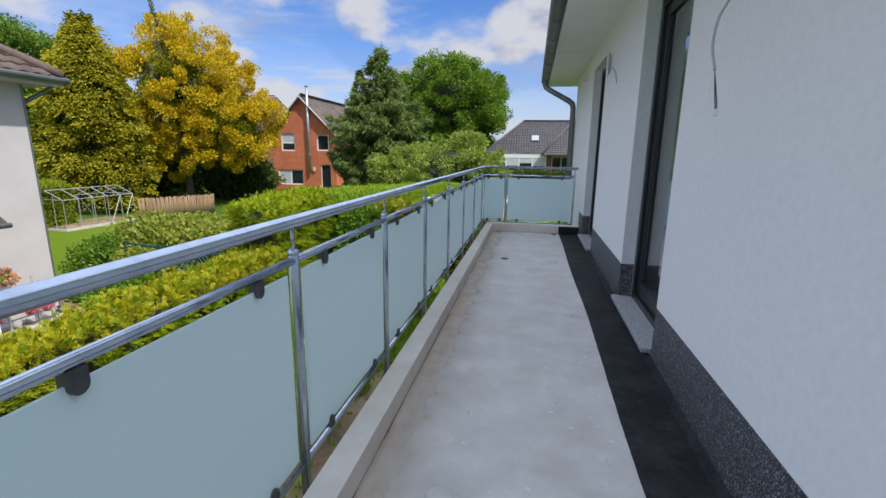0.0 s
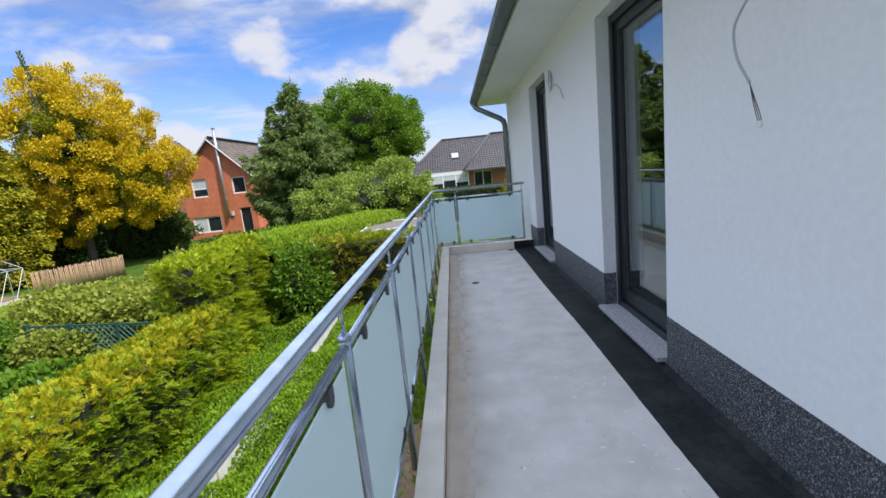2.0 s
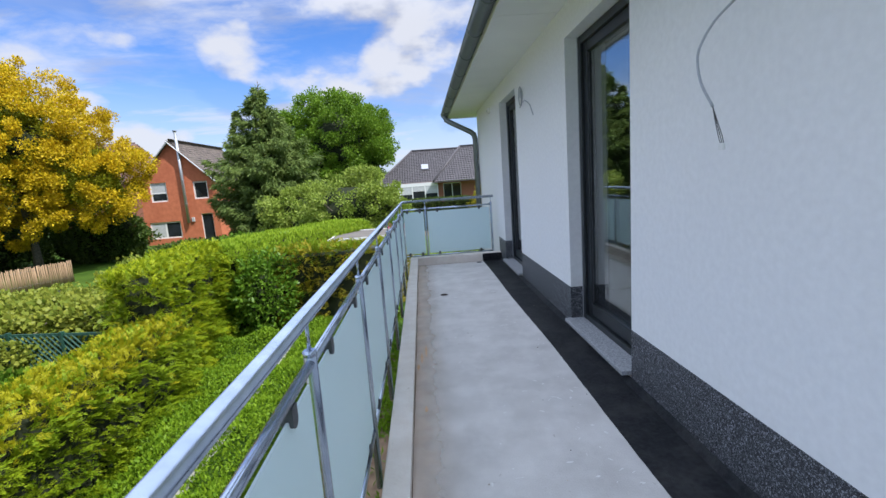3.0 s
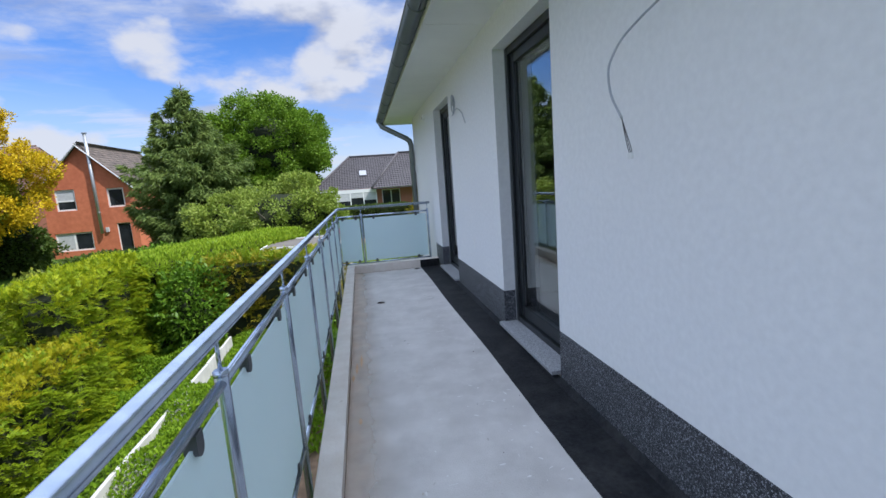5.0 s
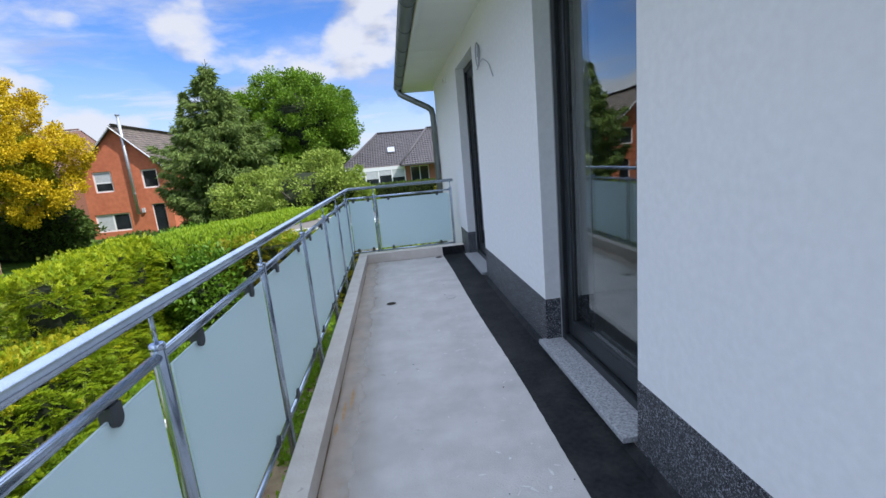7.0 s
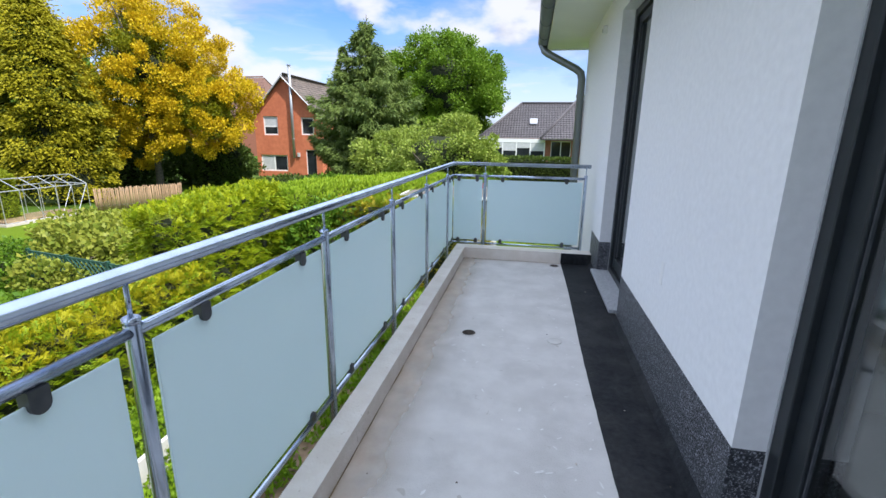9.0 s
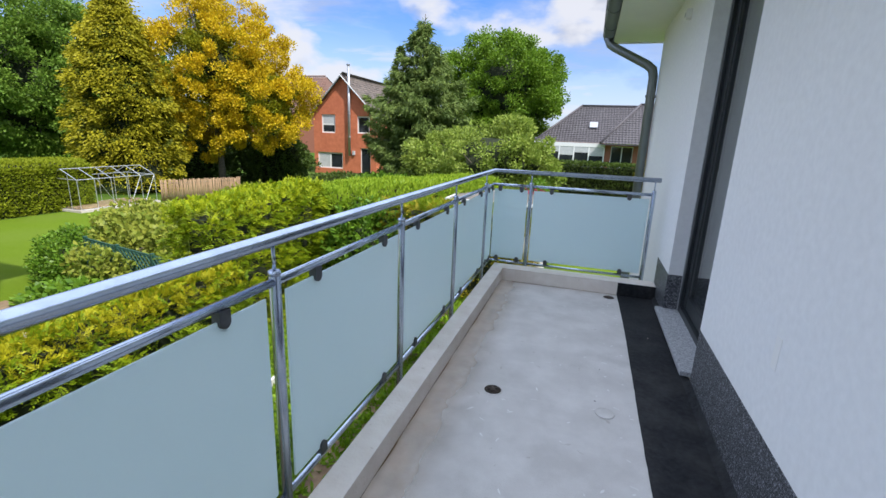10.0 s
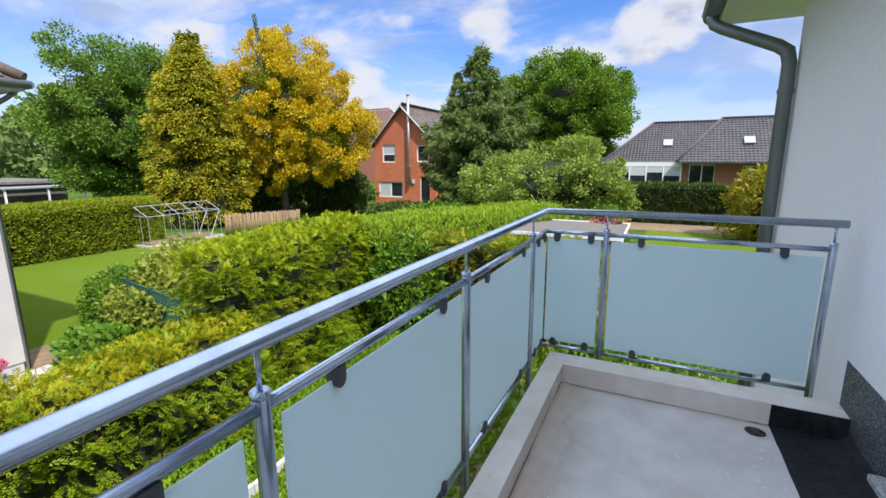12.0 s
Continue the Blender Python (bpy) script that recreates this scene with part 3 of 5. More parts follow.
def cement_specks():
    """Thin scuffs and splashes of pale cement, most of them along the membrane."""
    r = random.Random(15)
    bm = bmesh.new()
    for i in range(170):
        y = r.uniform(1.2, 7.4)
        x = 0.66 - abs(r.gauss(0, 0.16)) if i % 3 else r.uniform(-0.2, 0.6)
        a, b = r.uniform(0.004, 0.022), r.uniform(0.002, 0.007)
        turn = r.uniform(0, 3.14)
        k = 7
        vs = []
        for j in range(k):
            w = 2 * math.pi * j / k
            u, v = a * math.cos(w) * r.uniform(0.6, 1.2), b * math.sin(w) * r.uniform(0.6, 1.3)
            vs.append(bm.verts.new((x + u * math.cos(turn) - v * math.sin(turn), y + u * math.sin(turn) + v * math.cos(turn), 0.0035)))
        bm.faces.new(vs)
    tagged(part("cement_specks", bm, M_SPECK), "pale cement scuffs and splashes on the slab", "cement specks", kind="stuff")


cement_specks()

r0 = random.Random(5)
for i in range(30):
    x, y = r0.uniform(-0.3, 0.95), r0.uniform(0.8, 7.4)
    b = bmesh.new()
    bmesh.ops.create_icosphere(b, subdivisions=1, radius=r0.uniform(0.002, 0.006))
    for v in b.verts:
        v.co.z *= 0.5
        v.co += Vector((r0.uniform(-0.001, 0.001), r0.uniform(-0.001, 0.001), 0))
    o = part("crumb", b, r0.choice((M_DEBRIS, M_DUST, M_DEBRIS)))
    o.location = (x, y, 0.009 if x > 0.69 else 0.004)
    tagged(o, "small crumb of dirt lying on the slab", "dirt", "crumbs on the floor")


def sill(y0, y1):
    t = thing("door_sill", "polished grey granite sill slab under the balcony door", "sill", "granite door sills", at=(0.945, y0, 0))
    part("slab", bx(0, 0.17, 0, y1 - y0, SILL - 0.03, SILL, 0.004), M_GRANITE, t)
    part("mortar_bed", bx(0.05, 0.16, 0.01, y1 - y0 - 0.01, 0.006, SILL - 0.03), M_DUST, t)


sill(3.035, 4.16)
sill(6.068, 7.18)


def balcony_door(name, y0, y1):
    x = 1.105
    t = thing(name, "closed anthracite framed glass balcony door", "door", "balcony doors", "structure", at=(x, y0, SILL))
    W, H = y1 - y0, OPEN_TOP - SILL
    f = 0.065
    part("frame_side", bx(0, 0.08, 0.002, f, 0, H - 0.002, 0.004), M_FRAME, t)
    part("frame_side", bx(0, 0.08, W - f, W - 0.002, 0, H - 0.002, 0.004), M_FRAME, t)
    part("frame_top", bx(0.001, 0.079, f, W - f, H - f, H - 0.003, 0.004), M_FRAME, t)
    part("threshold", bx(0.001, 0.079, f, W - f, 0.001, 0.05, 0.004), M_FRAME, t)
    leaf = part("leaf_frame", bmesh.new(), M_FRAME, t)
    bm = bmesh.new()
    g, s = f - 0.012, 0.085
    for q in ((g, g + s, 0.055, H - f + 0.01), (W - g - s, W - g, 0.055, H - f + 0.01)):
        box(bm, 0.025, 0.095, q[0], q[1], q[2], q[3], 0.006)
    box(bm, 0.026, 0.094, g + s, W - g - s, H - f + 0.01 - s, H - f + 0.009, 0.006)
    box(bm, 0.026, 0.094, g + s, W - g - s, 0.056, 0.056 + s + 0.02, 0.006)
    bm.to_mesh(leaf.data)
    bm.free()
    for xx in (0.045, 0.07):
        p = part("pane", bx(xx, xx + 0.004, g + s - 0.01, W - g - s + 0.01, 0.14, H - f - s + 0.02), M_GLASS, t)
        p.visible_shadow = False
    for a, b in ((g + s, g + s + 0.006), (W - g - s - 0.006, W - g - s)):
        part("seal", bx(0.038, 0.045, a, b, 0.165, H - f - s), M_CLIP, t)
    part("reveal_seal", bx(-0.004, 0.0, W - 0.012, W - 0.003, 0.0, H), M_GASKET, t, "pale sealing strip beside the frame")
    part("reveal_seal", bx(-0.004, 0.0, 0.003, 0.012, 0.0, H), M_GASKET, t, "pale sealing strip beside the frame")


balcony_door("door_1", A0, A1)
balcony_door("door_2", B0, B1)


# ---- railing ----
RX, RY = -0.575, 7.84
POSTS = [-2.36, -1.38, -0.39, 0.60, 1.585, 2.553, 3.51, 4.496, 5.487, 6.484, 7.494]


def railing():
    t = thing("balcony_railing", "galvanised steel railing with frosted glass panels round the balcony", "railing", at=(0, 0, 0))
    HZ, MZ, LZ, PZ = 1.04, 0.907, 0.122, 0.943
    y0 = Y0 - 0.05
    bm = bmesh.new()
    tube(bm, [(RX, y0, HZ), (RX, RY, HZ), (0.945, RY, HZ)], 0.0212, 20)
    part("handrail", bm, M_STEEL, t, "thick galvanised steel tube handrail")

    def post(x, y):
        b = bmesh.new()
        tube(b, [(x, y, -0.2), (x, y, PZ - 0.004), (x, y, PZ)], [0.0182, 0.0182, 0.0165], 18)
        p = part("post", b, M_STEEL, t)
        b = bmesh.new()
        tube(b, [(x, y, PZ - 0.016), (x, y, PZ - 0.003)], 0.0194, 18)
        part("cap", b, M_STEEL, p)
        b = bmesh.new()
        tube(b, [(x, y, PZ), (x, y, HZ - 0.015)], 0.0058, 10)
        part("pin", b, M_STEEL, p, "thin steel pin under the handrail")

    for y in POSTS:
        post(RX, y)
    post(-0.202, RY)
    post(0.9, RY)

    def clip(c, along, down, parent):
        """A clamp with a rounded end, across the glass."""
        b = bmesh.new()
        w, h = 0.019, 0.052
        prof = [(-w, 0.0), (w, 0.0), (w, h - w)] + [(w * math.cos(a), h - w + w * math.sin(a)) for a in np.linspace(0.3, math.pi - 0.3, 7)] + [(-w, h - w)]
        rows = []
        for s in (-0.014, 0.014):
            row = []
            for u, v in prof:
                q = Vector(c) + Vector((0, 0, -v if down else v)) + (Vector((s, u, 0)) if along else Vector((u, s, 0)))
                row.append(b.verts.new(q))
            rows.append(row)
        k = len(prof)
        for i in range(k):
            b.faces.new((rows[0][i], rows[0][(i + 1) % k], rows[1][(i + 1) % k], rows[1][i]))
        b.faces.new(rows[0][::-1])
        b.faces.new(rows[1])
        bmesh.ops.recalc_face_normals(b, faces=b.faces)
        part("clamp", b, M_CLIP, parent)

    def bay(a, b, along):
        """Two thin rails and a glass panel between two posts, from a to b."""
        P = (lambda s, z: (RX, s, z)) if along else (lambda s, z: (s, RY, z))
        for nm, z, r in (("upper_rail", MZ, 0.0142), ("lower_rail", LZ, 0.0122)):
            m = bmesh.new()
            tube(m, [P(a, z), P(b, z)], r, 14)
            part(nm, m, M_STEEL, t)
        g0, g1, zb, zt = a + (0.012 if a <= RX and not along else 0.048 if along else 0.03), b - (0.012 if b >= RY else 0.048 if along else 0.03), 0.158, 0.866
        if along:
            m = bx(RX - 0.004, RX + 0.004, g0, g1, zb, zt, 0.0015)
        else:
            m = bx(g0, g1, RY - 0.004, RY + 0.004, zb, zt, 0.0015)
        panel = part("glass_panel", m, M_FROST, t, "frosted pale green glass panel")
        inset = 0.17 if g1 - g0 > 0.5 else 0.06
        for s in (g0 + inset, g1 - inset):
            clip(P(s, MZ - 0.012), along, True, panel)
            clip(P(s, LZ + 0.008), along, False, panel)

    for a, b in zip(POSTS, POSTS[1:]):
        bay(a, b, True)
    bay(POSTS[-1], RY + 0.0, True)
    bay(RX, -0.202, False)
    bay(-0.202, 0.9, False)


railing()


# ---- cables on the wall ----
def wire_curve(pts, r, name, material, parent):
    bm = bmesh.new()
    fine = []
    P = [Vector(p) for p in pts]
    P = [P[0] * 2 - P[1]] + P + [P[-1] * 2 - P[-2]]
    for i in range(1, len(P) - 2):
        for k in range(6):
            u = k / 6
            a, b, c, d = P[i - 1:i + 3]
            fine.append(0.5 * ((2 * b) + (c - a) * u + (2 * a - 5 * b + 4 * c - d) * u * u + (3 * b - 3 * c + d - a) * u ** 3))
    fine.append(P[-2])
    tube(bm, fine, r, 8)
    return part(name, bm, material, parent)


def cables():
    t = thing("lamp_cable", "loose grey cable with bare wire ends hanging from the wall", "cable", "lamp cables on the wall", at=(WALL, 2.0, 2.3))
    X = -0.012
    L = lambda y, z, x=X: (x, y - 2.0, z - 2.3)
    wire_curve([L(1.86, 2.03, 0.01), L(1.92, 2.0, -0.02), L(1.986, 1.973, -0.04), L(2.06, 1.931, -0.07), L(2.11, 1.876, -0.11), L(2.136, 1.809, -0.14), L(2.111, 1.749, -0.17), L(2.041, 1.651, -0.20), L(1.956, 1.556, -0.211)], 0.0048, "sheath", M_CABLE, t)
    for k, dy in enumerate((-0.006, 0.0, 0.006)):
        wire_curve([L(1.956, 1.556, -0.211), L(1.935 + dy, 1.50, -0.21), L(1.915 + dy * 1.6, 1.45, -0.209), L(1.907 + dy * 1.3, 1.425, -0.208)], 0.0014, "wire", M_WIRE, t)
        part("terminal", bx(-0.213, -0.204, -0.097 + dy * 1.3, -0.087 + dy * 1.3, -0.895, -0.872, 0.002), M_PLASTIC, t)
    t = thing("lamp_cable", "round wall outlet with a coil of loose grey cable", "cable", "lamp cables on the wall", at=(WALL, 5.66, 2.26))
    L = lambda y, z, x=X: (x, y - 5.66, z - 2.26)
    bm = bmesh.new()
    tube(bm, [(-0.012 - 0.002 * a, (0.06 + 0.002 * a) * math.cos(a), (0.085 + 0.003 * a) * math.sin(a) - 0.02) for a in np.linspace(0, 3.6 * math.pi, 44)], 0.0055, 6)
    part("coil", bm, M_CABLE, t, "coiled grey cable")
    bm = bmesh.new()
    tube(bm, [(0.0, 0, 0), (-0.003, 0, 0)], 0.043, 20)
    part("cover", bm, M_PLASTIC, t)
    wire_curve([L(5.66, 2.26, 0.0), L(5.60, 2.19, -0.03), L(5.52, 2.16, -0.03), L(5.42, 2.16, -0.03), L(5.30, 2.10), L(5.22, 2.03), L(5.16, 1.97)], 0.0045, "sheath", M_CABLE, t)
    t = thing("wall_sensor", "small pale grey box on the wall under the eaves", "sensor", at=(WALL, 8.02, 2.44))
    part("body", bx(-0.045, 0, -0.03, 0.03, -0.04, 0.04, 0.006), M_PLASTIC, t)
    part("lens", bx(-0.05, -0.045, -0.02, 0.02, -0.025, 0.01, 0.002), M_CABLE, t)
    o = part("filler_patch", bx(0, 0.002, -0.025, 0.02, -0.06, 0.06, 0.0008), M_PAINT)
    o.location = (WALL - 0.0018, 5.12, 0.67)
    tagged(o, "small oval patch of filler on the white wall", "filler patch")


cables()


# ---- ground ----
def ground_sheet():
    bm = bmesh.new()
    bmesh.ops.create_grid(bm, x_segments=60, y_segments=60, size=1)
    for v in bm.verts:
        s = Vector((v.co.x, v.co.y))
        k = 40 + 1460 * max(abs(s.x), abs(s.y)) ** 4
        v.co = (s.x * k - 8, s.y * k + 16, GROUND)
    structure("ground", bm, M_GRASS, "rough green meadow and garden ground")
    structure("lawn", bx(-23.3, -7.0, -10, 24, GROUND, GROUND + 0.03), M_LAWN, "close mown bright green lawn")
    structure("soil_bed", bx(-2.7, KOUT + 0.1, -6, 13.8, GROUND, GROUND + 0.04), M_SOIL, "bare brown soil strip beside the house")
    structure("back_lawn", bx(-0.5, 14, 15.5, 44, GROUND, GROUND + 0.03), M_LAWN, "dry green lawn behind the balcony")
    structure("flower_bed", bx(-4.4, 4.4, 34.4, 37.9, GROUND, GROUND + 0.05), M_SOIL, "bare tan soil bed before the dark hedge")


ground_sheet()


def garden_edging():
    t = thing("garden_edging", "pale concrete edging boards standing before the hedge", "edging", at=(-4.08, 0, GROUND))
    base = None
    for i in range(15):
        y = -2.0 + i * 1.02
        if base is None:
            base = part("slab", bx(-0.03, 0.03, 0, 0.99, 0, 0.46, 0.008), M_EDGING, t)
            me = base.data
            base.location = (0, y, 0)
        else:
            o = new("slab", me)
            o.parent = t
            o.location = (random.uniform(-0.02, 0.02), y, random.uniform(-0.05, 0.0))
            o.rotation_euler = (random.uniform(-0.02, 0.02), 0, random.uniform(-0.03, 0.03))


garden_edging()


def ground_cover():
    k = 90000
    p = np.stack([rng.uniform(-6.3, -2.3, k), rng.uniform(-3, 14.2, k), np.full(k, GROUND)], 1)
    edge = -2.72 + 0.3 * np.sin(p[:, 1] * 1.3) + 0.2 * np.sin(p[:, 1] * 3.7)
    p = p[p[:, 0] < edge]
    k = len(p)
    p[:, 2] += 0.06 + 0.34 * np.clip(bumpy(p, 1.4) + 0.5, 0, 1.2)
    d = rng.normal(0, 0.6, (k, 3)) + [0, 0, 0.75]
    tagged(leaf_mesh("ground_cover", p, d, 0.085, 0.04, M_COVER), "dense bright green leafy ground cover", "ground cover", kind="stuff")
    k = 26000
    q = np.stack([rng.uniform(-2.6, KOUT, k), rng.uniform(-3, 14, k), np.full(k, GROUND + 0.04)], 1)
    q = q[(bumpy(q, 1.6) > 6.2 - 0.8 * q[:, 1]) | (rng.uniform(0, 1, k) < 0.06)]
    q[:, 2] += 0.12 * np.clip(bumpy(q, 2.3) + 0.4, 0, 1.5)
    d = rng.normal(0, 0.7, (len(q), 3)) + [0, 0, 0.7]
    tagged(leaf_mesh("weeds", q, d, 0.12, 0.05, M_COVER), "patchy green weeds on the soil strip", "weeds", kind="stuff")
    k = 9000
    q = np.stack([rng.uniform(-1.6, 6, k), rng.uniform(9.9, 15.5, k), np.full(k, GROUND)], 1)
    q[:, 2] += 0.05 + 0.45 * np.clip(bumpy(q, 1.2) + 0.35, 0, 1.2)
    d = rng.normal(0, 0.6, (k, 3)) + [0, 0, 0.6]
    tagged(leaf_mesh("low_plants", q, d, 0.17, 0.08, M_SHRUB), "low green border plants below the balcony end", "plants", kind="stuff")


ground_cover()


# ---- hedges and bushes ----
TUFT = 5


def hedge(name, x0, x1, y0, y1, top, label, mats, n, size=(0.09, 0.05), lump=0.14, group="", young=0.14, turn=0.0, sides="xXyYz", bscale=2.2, fan=0, gaps=-0.8):
    """A clipped hedge: a dark core with sprays standing off its faces, and young growth on its top."""
    cx, cy = (x0 + x1) / 2, (y0 + y1) / 2
    t = thing(name, label, "hedge", group, at=(cx, cy, GROUND))
    t.rotation_euler = (0, 0, turn)
    hx, hy, H = (x1 - x0) / 2, (y1 - y0) / 2, top - GROUND
    inset = 0.12 + lump * 0.6
    # solid box, coloured near-black to give the gaps their inner shade
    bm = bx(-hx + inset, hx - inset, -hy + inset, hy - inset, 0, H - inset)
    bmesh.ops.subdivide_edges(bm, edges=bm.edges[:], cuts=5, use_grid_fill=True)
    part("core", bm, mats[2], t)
    area = {"x": 2 * hy * H, "X": 2 * hy * H, "y": 2 * hx * H, "Y": 2 * hx * H, "z": 4 * hx * hy * (2.6 if fan else 1.0)}
    tot = sum(area[s] for s in sides)
    ps, ns = [], []
    for s in sides:
        k = int(n * area[s] / tot / (TUFT if fan else 1))
        u, v = rng.uniform(-1, 1, k), rng.uniform(0, 1, k)
        if s in "xX":
            sg = 1 if s == "X" else -1
            ps.append(np.stack([np.full(k, sg * hx), u * hy, v * H], 1))
            ns.append(np.tile([sg, 0.0, 0.0], (k, 1)))
        elif s in "yY":
            sg = 1 if s == "Y" else -1
            ps.append(np.stack([u * hx, np.full(k, sg * hy), v * H], 1))
            ns.append(np.tile([0.0, sg, 0.0], (k, 1)))
        else:
            ps.append(np.stack([u * hx, (2 * v - 1) * hy, np.full(k, H)], 1))
            ns.append(np.tile([0.0, 0.0, 1.0], (k, 1)))
    p, nn = np.concatenate(ps), np.concatenate(ns)
    # round the shoulders
    over = np.clip((np.abs(p[:, 0]) / hx - 0.75) / 0.25, 0, 1) * np.clip((p[:, 2] / H - 0.8) / 0.2, 0, 1)
    p[:, 2] -= 0.16 * over * min(H, 1.5)
    p[:, 0] *= 1 - 0.05 * over
    world = p + np.array([cx, cy, 0])
    flat = world * np.array([1, 1, 2.4]) if fan else world
    b = bumpy(flat, bscale) * 0.45 + bumpy(flat + 9.1, bscale * 2.6) * 0.55
    top_face = nn[:, 2] > 0.5
    p = p + nn * (b * lump * np.where(top_face, 0.35, 1.0))[:, None] - nn * (rng.uniform(0, 1, len(p)) ** 2 * 0.10)[:, None]
    keep = bumpy(flat - 4.3, bscale * 3.4) > np.where(top_face, -1.4, -0.85 if fan else gaps)
    p, nn, b = p[keep], nn[keep], b[keep]
    d = nn * 0.75 + rng.normal(0, 0.4, p.shape) + np.array([0, 0, 0.28])
    if fan:  # sprays stand together in small tufts, with dark gaps between them
        m = len(p)
        lean = rng.normal(0, 0.3, p.shape)
        p = p + nn * (rng.normal(0, 0.04, m) * np.where(nn[:, 2] > 0.5, 0.3, 1.0))[:, None]
        size_t = np.repeat(rng.uniform(0.7, 1.35, m), TUFT)[:, None]
        p, nn, b, lean = (np.repeat(q, TUFT, 0) for q in (p, nn, b, lean))
        off = rng.normal(0, 1, p.shape) * np.where(nn[:, 2:] > 0.5, [0.05, 0.05, 0.03], [0.05, 0.055, 0.028]) * size_t
        p = p + off
        d = nn * 0.9 + lean + off * 5.0 + rng.normal(0, 0.16, p.shape) + np.array([0, 0, 0.32])
        d[nn[:, 2] > 0.5] = lean[nn[:, 2] > 0.5] * 1.6 + rng.normal(0, 0.4, (int((nn[:, 2] > 0.5).sum()), 3)) + [0.1, 0, 0.8]
    high = np.where(nn[:, 2] > 0.5, 0.8, np.clip((p[:, 2] / H - 0.72) / 0.28, 0, 1) * 0.75)
    yy = rng.uniform(0, 1, len(p)) < np.maximum(high, young * np.clip(b + 0.6, 0, 1.2))
    for nm, pick, mt, lab in (("foliage", ~yy, mats[0], ""), ("young_growth", yy, mats[1], "yellow young shoots")):
        if not pick.any():
            continue
        pp, dd, ff = p[pick], d[pick], None
        if fan:
            pp, dd, ff = sprays(pp, dd, fan, size[0] * (2.6 if nm == "foliage" else 1.9))
        slim = 0.55 if fan and nm == "young_growth" else 1.0
        leaf_mesh(nm, pp, dd, size[0] * 0.9, size[1] * slim, mt, t, 0.15, lab, ff)
    return t


hedge("thuja_hedge", -6.2, -5.1, 0.6, 9.5, -1.03, "clipped thuja hedge with yellow-green top", (M_THUJA, M_THUJA_Y, M_CORE), 18500, (0.056, 0.021), 0.17, "thuja hedges", fan=14, turn=radians(2.5), young=0.04)
hedge("thuja_hedge", -6.95, -5.95, 9.2, 13.7, 0.0, "tall overgrown thuja hedge block, yellow green", (M_THUJA, M_THUJA_T, M_CORE), 11500, (0.066, 0.025), 0.24, "thuja hedges", young=0.6, fan=13, turn=radians(8.5))
hedge("thuja_hedge", -5.2, -0.9, 14.0, 15.2, -0.45, "brownish green thuja hedge across the garden end", (M_THUJA_B, M_THUJA, M_CORE), 5500, (0.085, 0.032), 0.22, "thuja hedges", young=0.25, fan=10)
hedge("privet_hedge", -6.2, -4.0, 13.5, 20.3, -0.16, "bright green laurel-leaved hedge with long shoots", (M_PRIVET, M_PRIVET, M_CORE), 60000, (0.17, 0.05), 0.25, young=0.1, turn=radians(-30))
hedge("garden_hedge", -26.0, -23.6, -6.0, 19.6, -0.55, "tall neatly clipped yellow-green hedge along the lawn", (M_CLIPPED, M_CLIPPED, M_CORE), 92000, (0.16, 0.075), 0.05, gaps=-3.0)
hedge("dark_hedge", -4.5, 4.6, 38.0, 39.5, -0.3, "dark green clipped hedge before the house", (M_BOX, M_BOX, M_CORE), 16000, (0.22, 0.1), 0.2)


def bush(name, c, r, n, size, m, label, flat=0.9, core=0.78, amount=0.22, scale=2.0, droop=0.1, category="bush", group="", core_mat=None):
    t = thing(name, label, category, group, at=(c[0], c[1], GROUND))
    loc = np.array([0, 0, c[2] - GROUND])
    # the core is near-black by default, painting the shade behind the leaves
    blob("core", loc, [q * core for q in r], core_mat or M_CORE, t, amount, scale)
    u = unit(rng.normal(0, 1, (n, 3)))
    rr = np.array(r)
    f = 1 + amount * bumpy(u * rr + np.array(c), scale / max(r) * 2) + rng.normal(0, 0.05, n)
    p = u * rr * f[:, None] * (1 - 0.2 * rng.uniform(0, 1, n) ** 2)[:, None] + loc
    keep = p[:, 2] > 0.02
    d = u * 0.7 + rng.normal(0, 0.55, (n, 3)) + [0, 0, 0.15 - droop]
    leaf_mesh("foliage", p[keep], d[keep], size[0], size[1], m, t)
    return t


bush("vine_thicket", (-10.2, 12.6, -2.2), (1.9, 2.0, 1.3), 18000, (0.135, 0.11), M_VINE, "tangled vine thicket with broad yellow-green leaves")
bush("vine_thicket", (-12.4, 14.6, -2.3), (2.0, 2.3, 1.2), 16000, (0.135, 0.11), M_VINE, "sprawling vine thicket beside the lawn")
bush("vine_thicket", (-10.0, 15.8, -2.0), (2.2, 1.6, 1.25), 14000, (0.135, 0.11), M_VINE, "vine thicket with broad pale green leaves")
bush("vine_thicket", (-8.4, 11.75, -1.5), (1.5, 0.7, 0.5), 4400, (0.135, 0.11), M_VINE, "vine overhanging the green lattice", core=0.55, amount=0.35, scale=3.0)
bush("vine_thicket", (-10.2, 10.35, -1.9), (0.95, 0.3, 0.5), 700, (0.135, 0.11), M_VINE, "vine trailing over the lattice end", core=0.2, amount=0.35, scale=3.0)
bush("round_shrub", (-12.6, 11.7, -2.45), (1.15, 0.95, 0.85), 9000, (0.10, 0.065), M_SHRUB, "dark green rounded shrub at the lawn edge")
bush("leafy_shrub", (-9.5, 9.9, -2.9), (2.2, 0.7, 0.72), 7000, (0.17, 0.12), M_SHRUB, "leafy green shrub before the lattice")
bush("leafy_shrub", (-5.15, 13.7, -1.75), (0.75, 0.7, 1.25), 3600, (0.16, 0.07), M_SHRUB, "dark glossy leaved shrub between the hedges", core=0.6, amount=0.38, scale=3.0)
